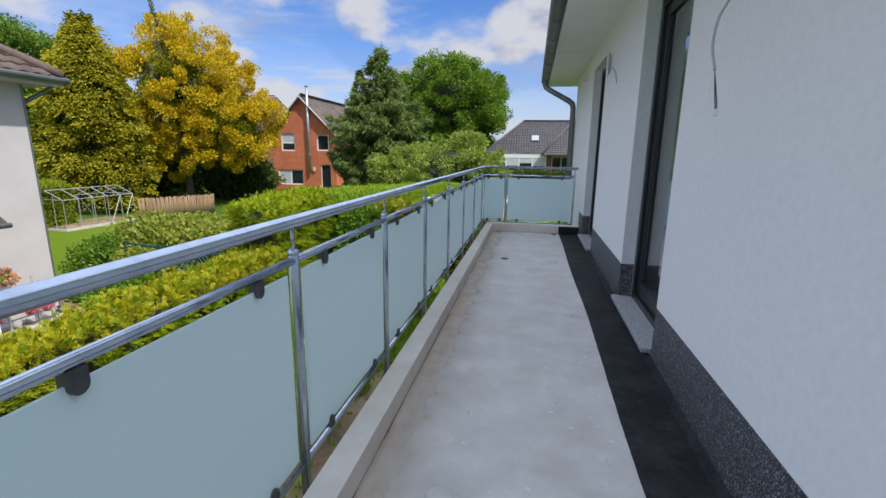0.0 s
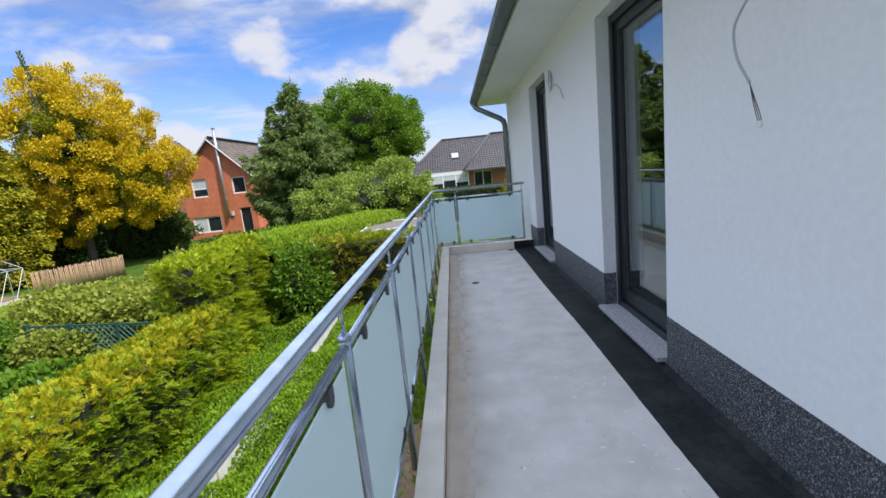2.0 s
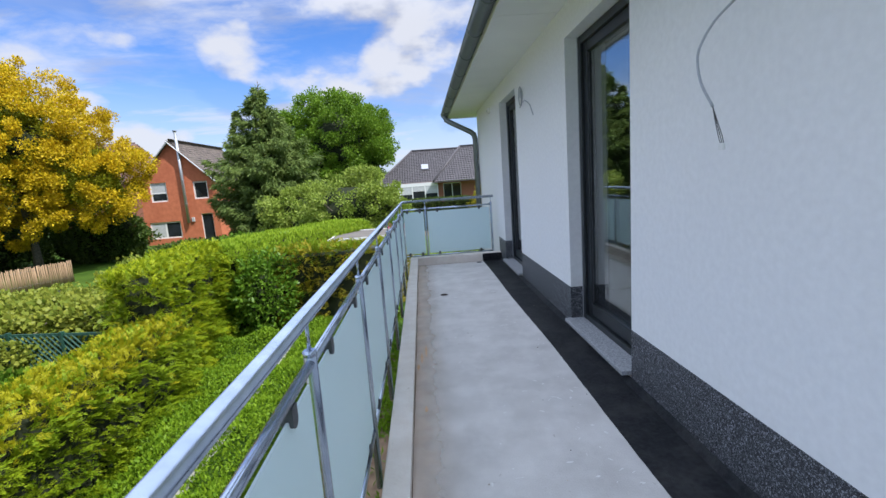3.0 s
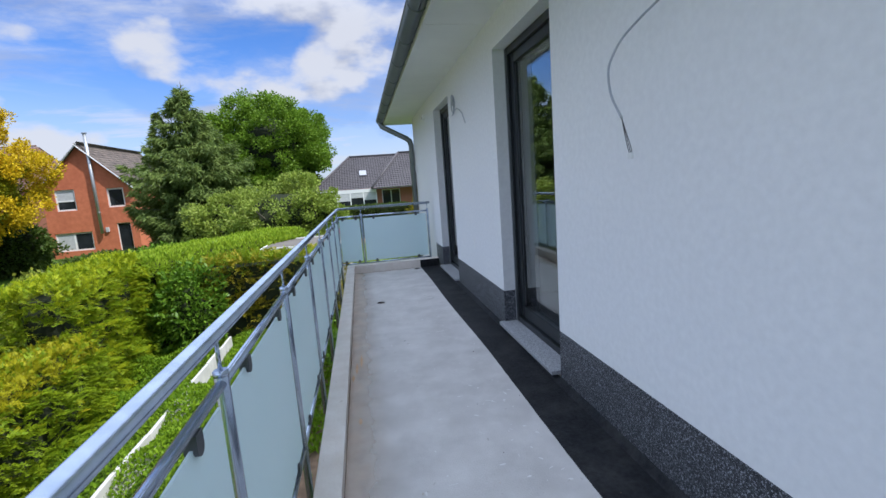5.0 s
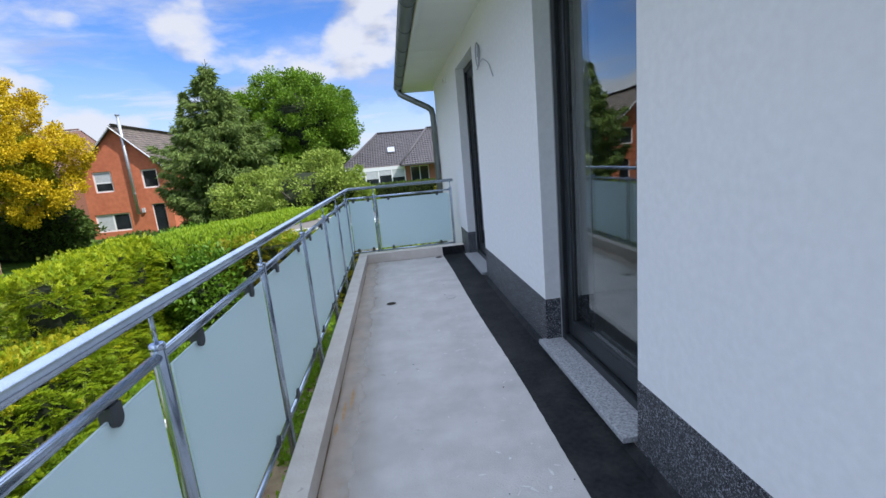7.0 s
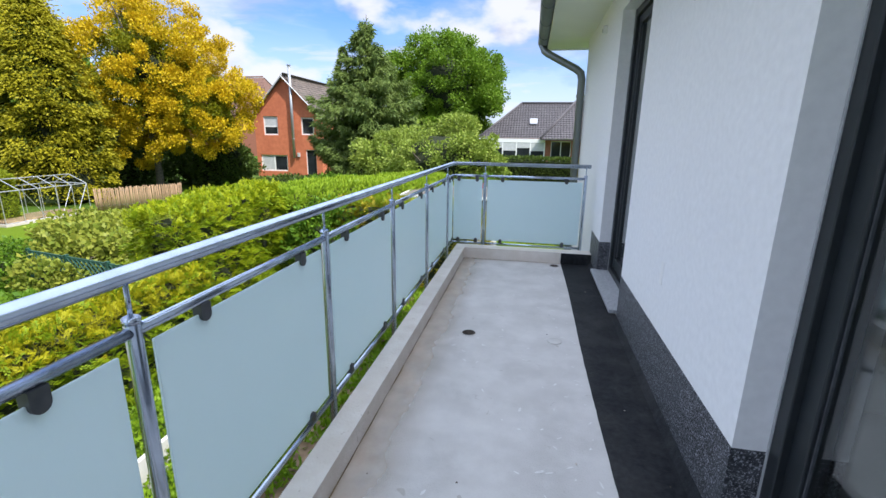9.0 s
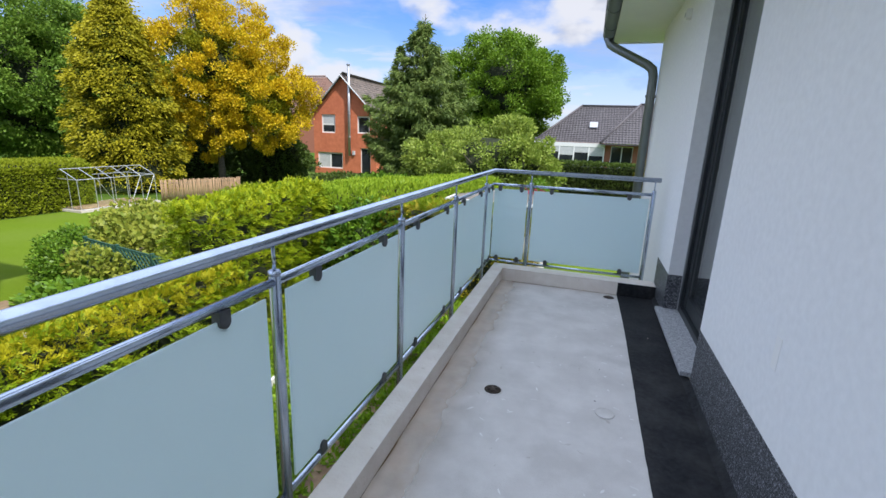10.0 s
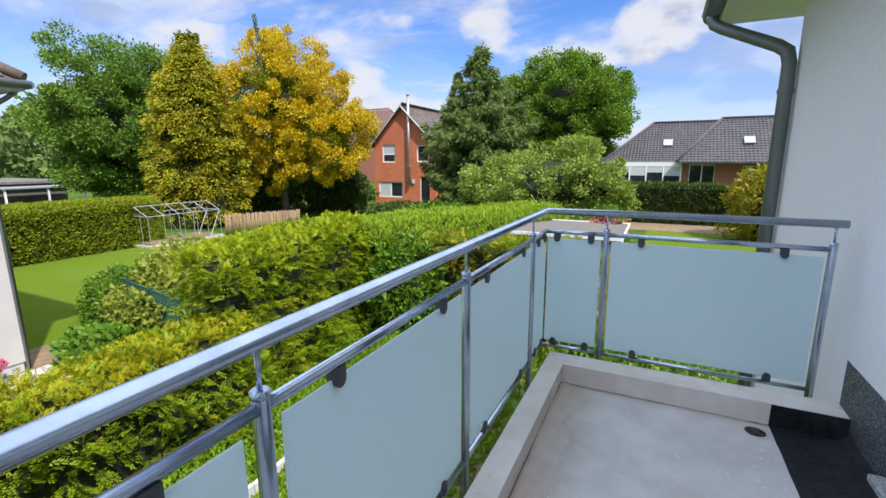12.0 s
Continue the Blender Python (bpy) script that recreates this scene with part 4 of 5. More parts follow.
bush("brown_bush", (6.3, 33.5, -1.3), (2.6, 2.2, 2.2), 8000, (0.26, 0.16), M_THUJA_B, "rounded olive-brown garden bush")
bush("garden_bush", (-16.0, 33.0, -2.45), (4.0, 2.5, 0.8), 7000, (0.24, 0.14), M_BOX, "dark low bush before the red house")
bush("garden_bush", (-11.5, 28.5, -2.3), (3.5, 2.5, 1.2), 7000, (0.24, 0.14), M_SHRUB, "green garden bush behind the laurel hedge")
bush("garden_bush", (-26.5, 36.5, -1.9), (3.5, 2.0, 1.5), 6000, (0.24, 0.14), M_BOX, "dark bush beneath the golden tree")
bush("garden_bush", (-29.5, 25.5, -1.6), (2.4, 3.0, 1.6), 6000, (0.22, 0.12), M_SHRUB, "dark green bush behind the greenhouse")
bush("garden_bush", (-33.0, 34.0, -0.4), (5.5, 3.0, 3.0), 9000, (0.3, 0.18), M_BOX, "dark tall shrubbery behind the trees")
bush("garden_bush", (-24.0, 34.5, -1.0), (3.0, 1.2, 2.0), 6000, (0.26, 0.16), M_BOX, "dark shrubbery behind the golden tree")
bush("garden_bush", (2.0, 22.0, -2.6), (3.0, 1.6, 0.5), 4000, (0.18, 0.1), M_PRIVET, "low bright green border bush")
fl = bush("flower_bush", (-1.25, 18.9, -1.5), (0.55, 0.5, 1.35), 2500, (0.12, 0.08), M_SHRUB, "pink flowering rose bush beside the shed roof")
q = unit(rng.normal(0, 1, (160, 3)) + [0, -0.6, 0.8]) * [0.55, 0.5, 0.4] + [0, 0, 2.25]
leaf_mesh("blossom", q, rng.normal(0, 1, (160, 3)), 0.09, 0.08, M_PINK, fl, label="bright pink blossoms")


# bare branches in the vine
def bare_branches():
    t = thing("bare_branches", "bare grey tangled branches standing out of the vine", "branches", at=(-8.9, 11.9, GROUND))
    r = random.Random(11)
    for i in range(14):
        bm = bmesh.new()
        a = Vector((r.uniform(-0.8, 0.4), r.uniform(-0.6, 0.6), 0.9))
        pts = [a]
        for k in range(5):
            pts.append(pts[-1] + Vector((r.uniform(-0.28, 0.25), r.uniform(-0.25, 0.25), r.uniform(0.0, 0.16))))
        tube(bm, pts, [0.022, 0.02, 0.016, 0.012, 0.008, 0.005], 5)
        part("branch", bm, M_TWIG, t)


bare_branches()


# ---- trees ----
def trunk_parts(t, h, r, limbs, seed, lean=(0, 0)):
    rr = random.Random(seed)
    bm = bmesh.new()
    n = 7
    pts = [(lean[0] * k / n + rr.uniform(-0.04, 0.04) * h * 0.15, lean[1] * k / n + rr.uniform(-0.04, 0.04) * h * 0.15, h * k / n) for k in range(n + 1)]
    pts[0] = (0, 0, -0.1)
    tube(bm, pts, [r * (1.25 if k == 0 else 1 - 0.75 * k / n) for k in range(n + 1)], 9)
    part("trunk", bm, M_BARK, t)
    for a, b in limbs:
        bm = bmesh.new()
        a, b = Vector(a), Vector(b)
        c = a.lerp(b, 0.5) + Vector((rr.uniform(-0.3, 0.3), rr.uniform(-0.3, 0.3), rr.uniform(0, 0.5)))
        tube(bm, [a, a.lerp(c, 0.6), c, c.lerp(b, 0.6), b], [r * 0.42, r * 0.34, r * 0.26, r * 0.16, r * 0.06], 6)
        part("limb", bm, M_BARK, t)


def broadleaf(name, x, y, zc, rad, clusters, per, leaf, m, label, seed, trunk_r=0.25, m2=None, share2=0.3, spread=0.17, fill=0.45, core=0.5, upright=0.0, shape=None, lobe=None):
    """A crown of leaf clumps carried on limbs, with an uneven outline."""
    t = thing(name, label, "tree", at=(x, y, GROUND))
    g = np.random.default_rng(seed)
    R = np.array(rad)
    c = np.array([0, 0, zc - GROUND])
    u = unit(g.normal(0, 1, (clusters, 3)))
    f = (1 - fill * g.uniform(0, 1, clusters) ** 1.8) * (1 + 0.2 * bumpy(u * 2.3 + seed, 1.0))
    u2 = u.copy()
    if shape == "egg":
        s = 1 - 0.28 * np.clip(u[:, 2], 0, 1) ** 2
        u2[:, 0] *= s
        u2[:, 1] *= s
    cc = u2 * R * f[:, None] + c
    if lobe:
        k = int(clusters * lobe[2])
        cc[:k] = u[:k] * np.array(lobe[1]) * f[:k, None] + c + np.array(lobe[0])
    rc = spread * np.mean(R) * g.uniform(0.6, 1.35, clusters)
    idx = np.repeat(np.arange(clusters), per)
    w = unit(g.normal(0, 1, (len(idx), 3)))
    rr_ = g.uniform(0, 1, len(idx)) ** 0.45
    off = w * (rc[idx] * rr_)[:, None] * [1.1, 1.1, 0.75 + upright]
    p = cc[idx] + off
    d = w * 0.6 + u[idx] * 0.35 + g.normal(0, 0.5, p.shape) + [0, 0, 0.05 + upright]
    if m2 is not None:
        # m2 takes inner leaves and clump undersides: greener, with shade in the colour
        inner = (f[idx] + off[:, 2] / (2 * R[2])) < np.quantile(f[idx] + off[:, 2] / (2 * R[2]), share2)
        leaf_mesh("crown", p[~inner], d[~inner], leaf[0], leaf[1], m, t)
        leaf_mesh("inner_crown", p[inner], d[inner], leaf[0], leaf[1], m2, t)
    else:
        leaf_mesh("crown", p, d, leaf[0], leaf[1], m, t)
    # near-black blob stands in for the shade inside the crown
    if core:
        blob("inner_shade_core", c, R * core, M_CORE, t, 0.25, 3.0, 2)
    pick = g.choice(clusters, 12, replace=False)
    h0 = c[2] - R[2] * 0.55
    trunk_parts(t, c[2] + R[2] * 0.3, trunk_r, [((0, 0, max(0.8, h0 + g.uniform(-0.4, 1.5))), tuple(cc[i])) for i in pick], seed)
    return t


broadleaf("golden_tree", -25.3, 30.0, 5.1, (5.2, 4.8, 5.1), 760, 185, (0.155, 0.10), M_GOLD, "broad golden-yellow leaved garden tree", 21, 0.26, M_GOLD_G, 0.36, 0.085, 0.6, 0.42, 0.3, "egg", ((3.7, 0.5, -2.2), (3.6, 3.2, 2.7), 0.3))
broadleaf("oak_tree", -10.4, 60.0, 6.3, (7.0, 6.5, 6.6), 420, 225, (0.28, 0.20), M_OAK, "large rounded dark green oak tree", 22, 0.45, None, 0.3, 0.14, 0.4, 0.72)
broadleaf("ash_tree", -43.5, 30.5, 4.3, (5.4, 6.8, 7.0), 420, 230, (0.27, 0.165), M_ASH, "tall spreading green ash tree behind the hedge", 23, 0.35, None, 0.3, 0.14, 0.5, 0.6)
broadleaf("ash_tree", -37.0, 33.0, 2.6, (4.0, 3.6, 5.0), 200, 240, (0.23, 0.14), M_ASH, "green tree behind the golden cypress", 29, 0.3, None, 0.3, 0.15, 0.5, 0.6)
broadleaf("apple_tree", -3.9, 26.3, 0.0, (3.4, 2.6, 2.3), 230, 150, (0.17, 0.09), M_APPLE, "grey-green fruit tree with small pale leaves", 24, 0.16, None, 0.3, 0.14, 0.5, 0.66)
broadleaf("apple_tree", -8.0, 30.5, -0.3, (3.0, 2.2, 2.2), 150, 130, (0.2, 0.11), M_APPLE, "leafy green fruit tree behind the hedge", 25, 0.16, None, 0.3, 0.16, 0.5, 0.66)


def spruce():
    H, R = 12.5, 3.95
    t = thing("spruce_tree", "tall dark green spruce with drooping sprays", "tree", at=(-11.95, 36.2, GROUND))
    g = np.random.default_rng(31)
    P, D = [], []
    limbs = []
    z = 0.6
    while z < H - 0.15:
        s = z / H
        L0 = max(0.3, R * (0.9 + 0.1 * min(1, s * 3)) * (1 - max(0.0, (s - 0.55) / 0.45) ** 0.95))
        for k in range(int(9 - 4 * s)):
            a = g.uniform(0, 6.283)
            L = L0 * g.uniform(0.5, 1.12)
            n = max(10, int(58 * L))
            q = g.uniform(0.06, 1, n) ** 0.7
            droop = -0.28 * L * q + 0.30 * L * q ** 2.5
            side = g.normal(0, 0.12, n) * L * (1.1 - 0.7 * q)
            x, y = np.cos(a) * q * L - np.sin(a) * side, np.sin(a) * q * L + np.cos(a) * side
            zz = z + droop - np.abs(g.normal(0, 0.16, n))
            P.append(np.stack([x, y, zz], 1))
            D.append(np.stack([np.cos(a) * 0.65 + g.normal(0, 0.35, n), np.sin(a) * 0.65 + g.normal(0, 0.35, n), -0.45 + g.normal(0, 0.3, n)], 1))
            if g.uniform() < 0.2:
                limbs.append((a, L, z))
        z += 0.17 + 0.12 * s
    p, d = np.concatenate(P), np.concatenate(D)
    p = np.repeat(p, 2, 0) + g.normal(0, 0.07, (2 * len(p), 3))
    d = np.repeat(d, 2, 0) + g.normal(0, 0.25, p.shape)
    leaf_mesh("crown", p, d, 0.42, 0.08, M_SPRUCE, t)
    # a second leader beside the top
    k = 2200
    q = g.uniform(0, 1, k)
    a = g.uniform(0, 6.283, k)
    r = 1.4 * (1 - q) * g.uniform(0.1, 1, k)
    pp = np.stack([-1.9 + r * np.cos(a), r * np.sin(a), 6.8 + 3.7 * q], 1)
    leaf_mesh("side_leader", pp, np.stack([np.cos(a), np.sin(a), np.full(k, -0.1)], 1) + g.normal(0, 0.3, (k, 3)), 0.3, 0.09, M_SPRUCE, t)
    # near-black cone, its colour doing for shade among the boughs
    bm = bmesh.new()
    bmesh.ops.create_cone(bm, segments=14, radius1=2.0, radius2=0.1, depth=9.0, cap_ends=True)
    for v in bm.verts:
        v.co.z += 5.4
    part("inner_shade_core", bm, M_CORE, t)
    bm = bmesh.new()
    tube(bm, [(0, 0, -0.1), (0.05, 0, 5), (0, 0.03, 9), (0, 0, H + 0.1)], [0.3, 0.2, 0.09, 0.02], 8)
    part("trunk", bm, M_BARK, t)
    for a, L, z in limbs[:60]:
        bm = bmesh.new()
        tube(bm, [(0, 0, z), (math.cos(a) * L * 0.5, math.sin(a) * L * 0.5, z - 0.1 * L), (math.cos(a) * L * 0.9, math.sin(a) * L * 0.9, z - 0.02 * L)], [0.05, 0.03, 0.01], 5)
        part("limb", bm, M_BARK, t)


spruce()


def golden_cypress():
    H, R = 12.0, 2.95
    t = thing("golden_cypress", "tall golden-green cypress with layered fan sprays", "tree", at=(-27.6, 25.0, GROUND))
    g = np.random.default_rng(41)
    n = 600
    s = g.uniform(0.0, 1, n)
    prof = lambda s: R * (0.80 + 0.2 * np.sin(np.clip(s, 0, 0.5) * 3.14)) * (1 - np.clip(s, 0, 1) ** 2.6) ** 0.8 + 0.1
    a = g.uniform(0, 6.283, n)
    rr = prof(s) * g.uniform(0.66, 1.2, n)
    big = g.uniform(0.55, 1.5, n)
    c = np.stack([rr * np.cos(a), rr * np.sin(a), 0.3 + s * (H - 0.4)], 1)
    per = 135
    idx = np.repeat(np.arange(n), per)
    v = g.uniform(0, 1, n * per)
    out = np.stack([np.cos(a), np.sin(a), np.zeros(n)], 1)[idx]
    tang = np.stack([-np.sin(a), np.cos(a), np.zeros(n)], 1)[idx]
    p = c[idx] - out * (0.9 * (1 - v))[:, None] + tang * (g.normal(0, 0.28, len(v)) * (0.5 + v) * big[idx])[:, None]
    p[:, 2] += 0.15 - 0.42 * v ** 2 * big[idx] + g.normal(0, 0.13, len(v))
    d = out * 0.7 + tang * g.normal(0, 0.4, (len(v), 1)) + np.stack([np.zeros(len(v)), np.zeros(len(v)), -0.35 + g.normal(0, 0.25, len(v))], 1)
    # tips are yellow by nature; inner sprays carry painted shade as well
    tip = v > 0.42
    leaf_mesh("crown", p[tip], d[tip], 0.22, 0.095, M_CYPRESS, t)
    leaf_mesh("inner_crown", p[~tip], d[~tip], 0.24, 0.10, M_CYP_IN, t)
    # near-black cone: inner shade of the cypress given as colour
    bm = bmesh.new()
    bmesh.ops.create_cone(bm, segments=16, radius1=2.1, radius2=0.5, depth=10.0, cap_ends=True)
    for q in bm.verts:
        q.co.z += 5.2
    part("inner_shade_core", bm, M_CORE, t)
    trunk_parts(t, H - 1, 0.28, [], 5)


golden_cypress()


def bare_top():
    """A thin dark conifer tip that stands above the golden tree."""
    t = thing("distant_conifer", "thin dark conifer tip above the golden tree", "tree", at=(-25.7, 29.4, GROUND))
    bm = bmesh.new()
    tube(bm, [(0.4, 0.6, 0), (0.3, 0.4, 5), (0, 0, 9), (-0.3, 0, 12.6), (-0.75, -0.1, 14.3)], [0.15, 0.12, 0.1, 0.05, 0.02], 6)
    part("trunk", bm, M_BARK, t)
    for z, dx in ((12.2, 0.5), (12.9, 0.42), (13.3, -0.35), (12.6, -0.4)):
        bm = bmesh.new()
        x0 = -0.3 - 0.45 * (z - 12.6) / 1.7
        tube(bm, [(x0, 0, z - 0.3), (x0 + dx * 0.6, 0, z), (x0 + dx, 0.05, z + 0.45)], [0.03, 0.02, 0.008], 5)
        part("limb", bm, M_BARK, t)
    k = 520
    q = rng.uniform(0, 1, k)
    a = rng.uniform(0, 6.283, k)
    r = 0.38 * (1.1 - q) * rng.uniform(0.1, 1, k)
    p = np.stack([-0.1 - 0.65 * q + r * np.cos(a), r * np.sin(a), 11.0 + 3.2 * q], 1)
    leaf_mesh("crown", p, np.stack([np.cos(a) * 0.6, np.sin(a) * 0.6, np.full(k, 0.7)], 1), 0.2, 0.06, M_SPRUCE, t)


bare_top()


def far_woods():
    k = 62000
    az = np.radians(rng.uniform(-100, 35, k))
    dist = rng.uniform(95, 150, k)
    top = 3.2 + 2.2 * np.sin(np.degrees(az) * 0.35) + 1.6 * np.sin(np.degrees(az) * 1.3 + 1) + np.where(np.degrees(az) < -64, 5.5, 0)
    p = np.stack([dist * np.sin(az), dist * np.cos(az) + 5, np.zeros(k)], 1)
    p[:, 2] = GROUND + (top - GROUND) * rng.uniform(0, 1, k) ** 0.7 * (1 + 0.12 * bumpy(p, 0.15))
    tagged(leaf_mesh("far_woods", p, rng.normal(0, 1, (k, 3)), 1.3, 0.95, M_FARWOOD), "distant green woods along the horizon", "woods", kind="stuff")


far_woods()


# ---- neighbouring houses ----
def tiled_slope(name, o, u, v, width, length, cuts, material, parent, col=0.30, row=0.34, lift=0.035):
    """A roof slope of wavy overlapping tile courses from the eave corner o, along u and up v, cut by planes."""
    o, u, v = Vector(o), Vector(u).normalized(), Vector(v).normalized()
    nrm = u.cross(v).normalized()
    bm = bmesh.new()
    nu, per = int(round(width / col)), 5
    rows = int(round(length / row))
    grid = []
    for r in range(rows):
        for e in (0, 1):
            line = []
            for i in range(nu * per + 1):
                a = i / per
                h = lift * (0.5 + 0.5 * math.cos(2 * math.pi * a)) + (lift * 0.9 if e == 0 else 0.0)
                line.append(bm.verts.new(o + u * (a * col) + v * ((r + e) * row) + nrm * h))
            grid.append(line)
    for g0, g1 in zip(grid, grid[1:]):
        for i in range(len(g0) - 1):
            bm.faces.new((g0[i], g0[i + 1], g1[i + 1], g1[i]))
    for c, n in cuts:
        bmesh.ops.bisect_plane(bm, geom=bm.verts[:] + bm.edges[:] + bm.faces[:], plane_co=c, plane_no=n, clear_outer=True)
    return part(name, bm, material, parent)


def window(parent, name, plane, a, b, z0, z1, face, mullions=1, fill=None, frame_w=0.07, sill=True):
    """A window set into a wall of constant y or x (plane), from a to b."""
    fx = {"-y": lambda s, d: (s, plane - d), "+x": lambda s, d: (plane + d, s)}[face]

    def bxs(s0, s1, d0, d1, q0, q1):
        p0, p1 = fx(s0, d0), fx(s1, d1)
        return bx(min(p0[0], p1[0]), max(p0[0], p1[0]), min(p0[1], p1[1]), max(p0[1], p1[1]), q0, q1)

    w = part(name, bxs(a, b, -0.05, 0.03, z0, z0 + frame_w), M_WINWHITE, parent, "white window frame")
    part("frame_bar", bxs(a, b, -0.05, 0.03, z1 - frame_w, z1), M_WINWHITE, w)
    for s in (a, b - frame_w):
        part("frame_bar", bxs(s, s + frame_w, -0.05, 0.03, z0 + frame_w, z1 - frame_w), M_WINWHITE, w)
    for k in range(1, mullions + 1):
        s = a + (b - a) * k / (mullions + 1)
        part("frame_bar", bxs(s - frame_w * 0.6, s + frame_w * 0.6, -0.04, 0.025, z0 + frame_w, z1 - frame_w), M_WINWHITE, w)
    n = mullions + 1
    for k in range(n):
        s0, s1 = a + (b - a) * k / n + frame_w * 0.6, a + (b - a) * (k + 1) / n - frame_w * 0.6
        blind = fill and fill[k] is True
        part("pane", bxs(s0, s1, -0.04, 0.005 if not blind else 0.012, z0 + frame_w, z1 - frame_w), M_CURTAIN if blind else M_PANE, w)
        if fill and fill[k] not in (True, False):
            part("blind", bxs(s0, s1, 0.006, 0.014, z1 - (z1 - z0) * fill[k], z1 - frame_w), M_CURTAIN, w, "pale half-drawn blind")
            part("frame_bar", bxs(s0, s1, -0.04, 0.025, z1 - (z1 - z0) * fill[k] - frame_w, z1 - (z1 - z0) * fill[k]), M_WINWHITE, w)
    if sill:
        part("window_sill", bxs(a - 0.06, b + 0.06, -0.03, 0.1, z0 - 0.06, z0 - 0.002), M_WINWHITE, w)
    return w


def wall_with_holes(y, thick, x0, x1, z0, z1, holes):
    """A wall of constant y with window recesses left open right through it."""
    bm = bmesh.new()
    xs = sorted({x0, x1, *[h[0] for h in holes], *[h[1] for h in holes]})
    zs = sorted({z0, z1, *[h[2] for h in holes], *[h[3] for h in holes]})
    for i in range(len(xs) - 1):
        for k in range(len(zs) - 1):
            cx, cz = (xs[i] + xs[i + 1]) / 2, (zs[k] + zs[k + 1]) / 2
            if not any(h[0] < cx < h[1] and h[2] < cz < h[3] for h in holes):
                box(bm, xs[i], xs[i + 1], y, y + thick, zs[k], zs[k + 1])
    bmesh.ops.remove_doubles(bm, verts=bm.verts, dist=1e-5)
    return bm


def red_house():
    t = thing("red_house", "red-orange brick gabled house with grey tile roof and steel flue", "house", at=(0, 0, 0))
    y, x0, x1, ax, ze, za = 44.0, -26.7, -19.7, -23.3, 3.05, 6.6
    holes = [(-25.75, -24.2, 1.15, 2.95), (-21.75, -20.4, 1.2, 2.85), (-26.3, -23.4, -2.35, -0.75), (-21.4, -20.3, -2.85, -0.2)]
    part("front_wall", wall_with_holes(y, 0.3, x0, x1, GROUND - 0.2, ze, holes), M_REDBRICK, t)
    g = bmesh.new()
    tri = [(x0, ze), (x1, ze), (ax, za)]
    f0 = [g.verts.new((a, y, b)) for a, b in tri]
    f1 = [g.verts.new((a, y + 0.3, b)) for a, b in tri]
    g.faces.new(f0)
    g.faces.new(f1[::-1])
    for i in range(3):
        g.faces.new((f0[i], f1[i], f1[(i + 1) % 3], f0[(i + 1) % 3]))
    bmesh.ops.recalc_face_normals(g, faces=g.faces)
    part("gable", g, M_REDBRICK, t)
    part("side_wall", bx(x0, x0 + 0.3, y + 0.3, y + 11, GROUND - 0.2, ze), M_REDBRICK, t)
    part("side_wall", bx(x1 - 0.3, x1, y + 0.3, y + 11, GROUND - 0.2, ze), M_REDBRICK, t)
    part("back_wall", bx(x0 + 0.3, x1 - 0.3, y + 10.7, y + 11, GROUND - 0.2, ze), M_REDBRICK, t)
    part("inner_floor", bx(x0 + 0.3, x1 - 0.3, y + 0.3, y + 10.7, 0.2, 0.4), M_DARKROOM, t)
    hl = math.hypot(ax - x0, za - ze) + 0.7
    hr = math.hypot(x1 - ax, za - ze) + 0.6
    vl, vr = Vector((ax - x0, 0, za - ze)).normalized(), Vector((ax - x1, 0, za - ze)).normalized()
    tiled_slope("roof_slope", Vector((x0, y + 11.3, ze)) - vl * 0.5, (0, -1, 0), vl, 11.7, hl, [], M_TILE_GREY, t)
    tiled_slope("roof_slope", Vector((x1, y - 0.4, ze)) - vr * 0.5, (0, 1, 0), vr, 11.7, hr, [], M_TILE_GREY, t)
    for p0, v, ln in ((x0, vl, hl), (x1, vr, hr)):
        a = Vector((p0, y - 0.42, ze)) - v * 0.5
        b = a + v * ln
        bm = bmesh.new()
        tube(bm, [a + Vector((0, 0, -0.04)), b + Vector((0, 0, -0.04))], 0.06, 4, False)
        part("verge_board", bm, M_CURTAIN, t)
    window(t, "window", y + 0.12, -25.75, -24.2, 1.15, 2.95, "-y", 0, [0.5], frame_w=0.13)
    window(t, "window", y + 0.12, -21.75, -20.4, 1.2, 2.85, "-y", 0, frame_w=0.13)
    window(t, "window", y + 0.12, -26.3, -23.4, -2.35, -0.75, "-y", 1, [True, False], frame_w=0.13)
    window(t, "door", y + 0.12, -21.4, -20.3, -2.85, -0.2, "-y", 0)
    bm = bmesh.new()
    tube(bm, [(-22.5, y - 0.22, -1.0), (-22.5, y - 0.22, 7.5)], 0.13, 12)
    fl = part("flue", bm, M_ALU, t, "shiny steel chimney flue")
    bm = bmesh.new()
    disc(bm, (-22.5, y - 0.22, 7.5), 0.19, 0.08)
    part("cowl", bm, M_ALU, fl)
    for z in (0.8, 3.0, 5.0):
        bm = bmesh.new()
        disc(bm, (-22.5, y - 0.22, z), 0.155, 0.06)
        part("flue_band", bm, M_ALU, fl)
    part("meter_box", bx(-22.25, -22.0, y - 0.14, y, -0.9, -0.5, 0.01), M_CURTAIN, t)


red_house()


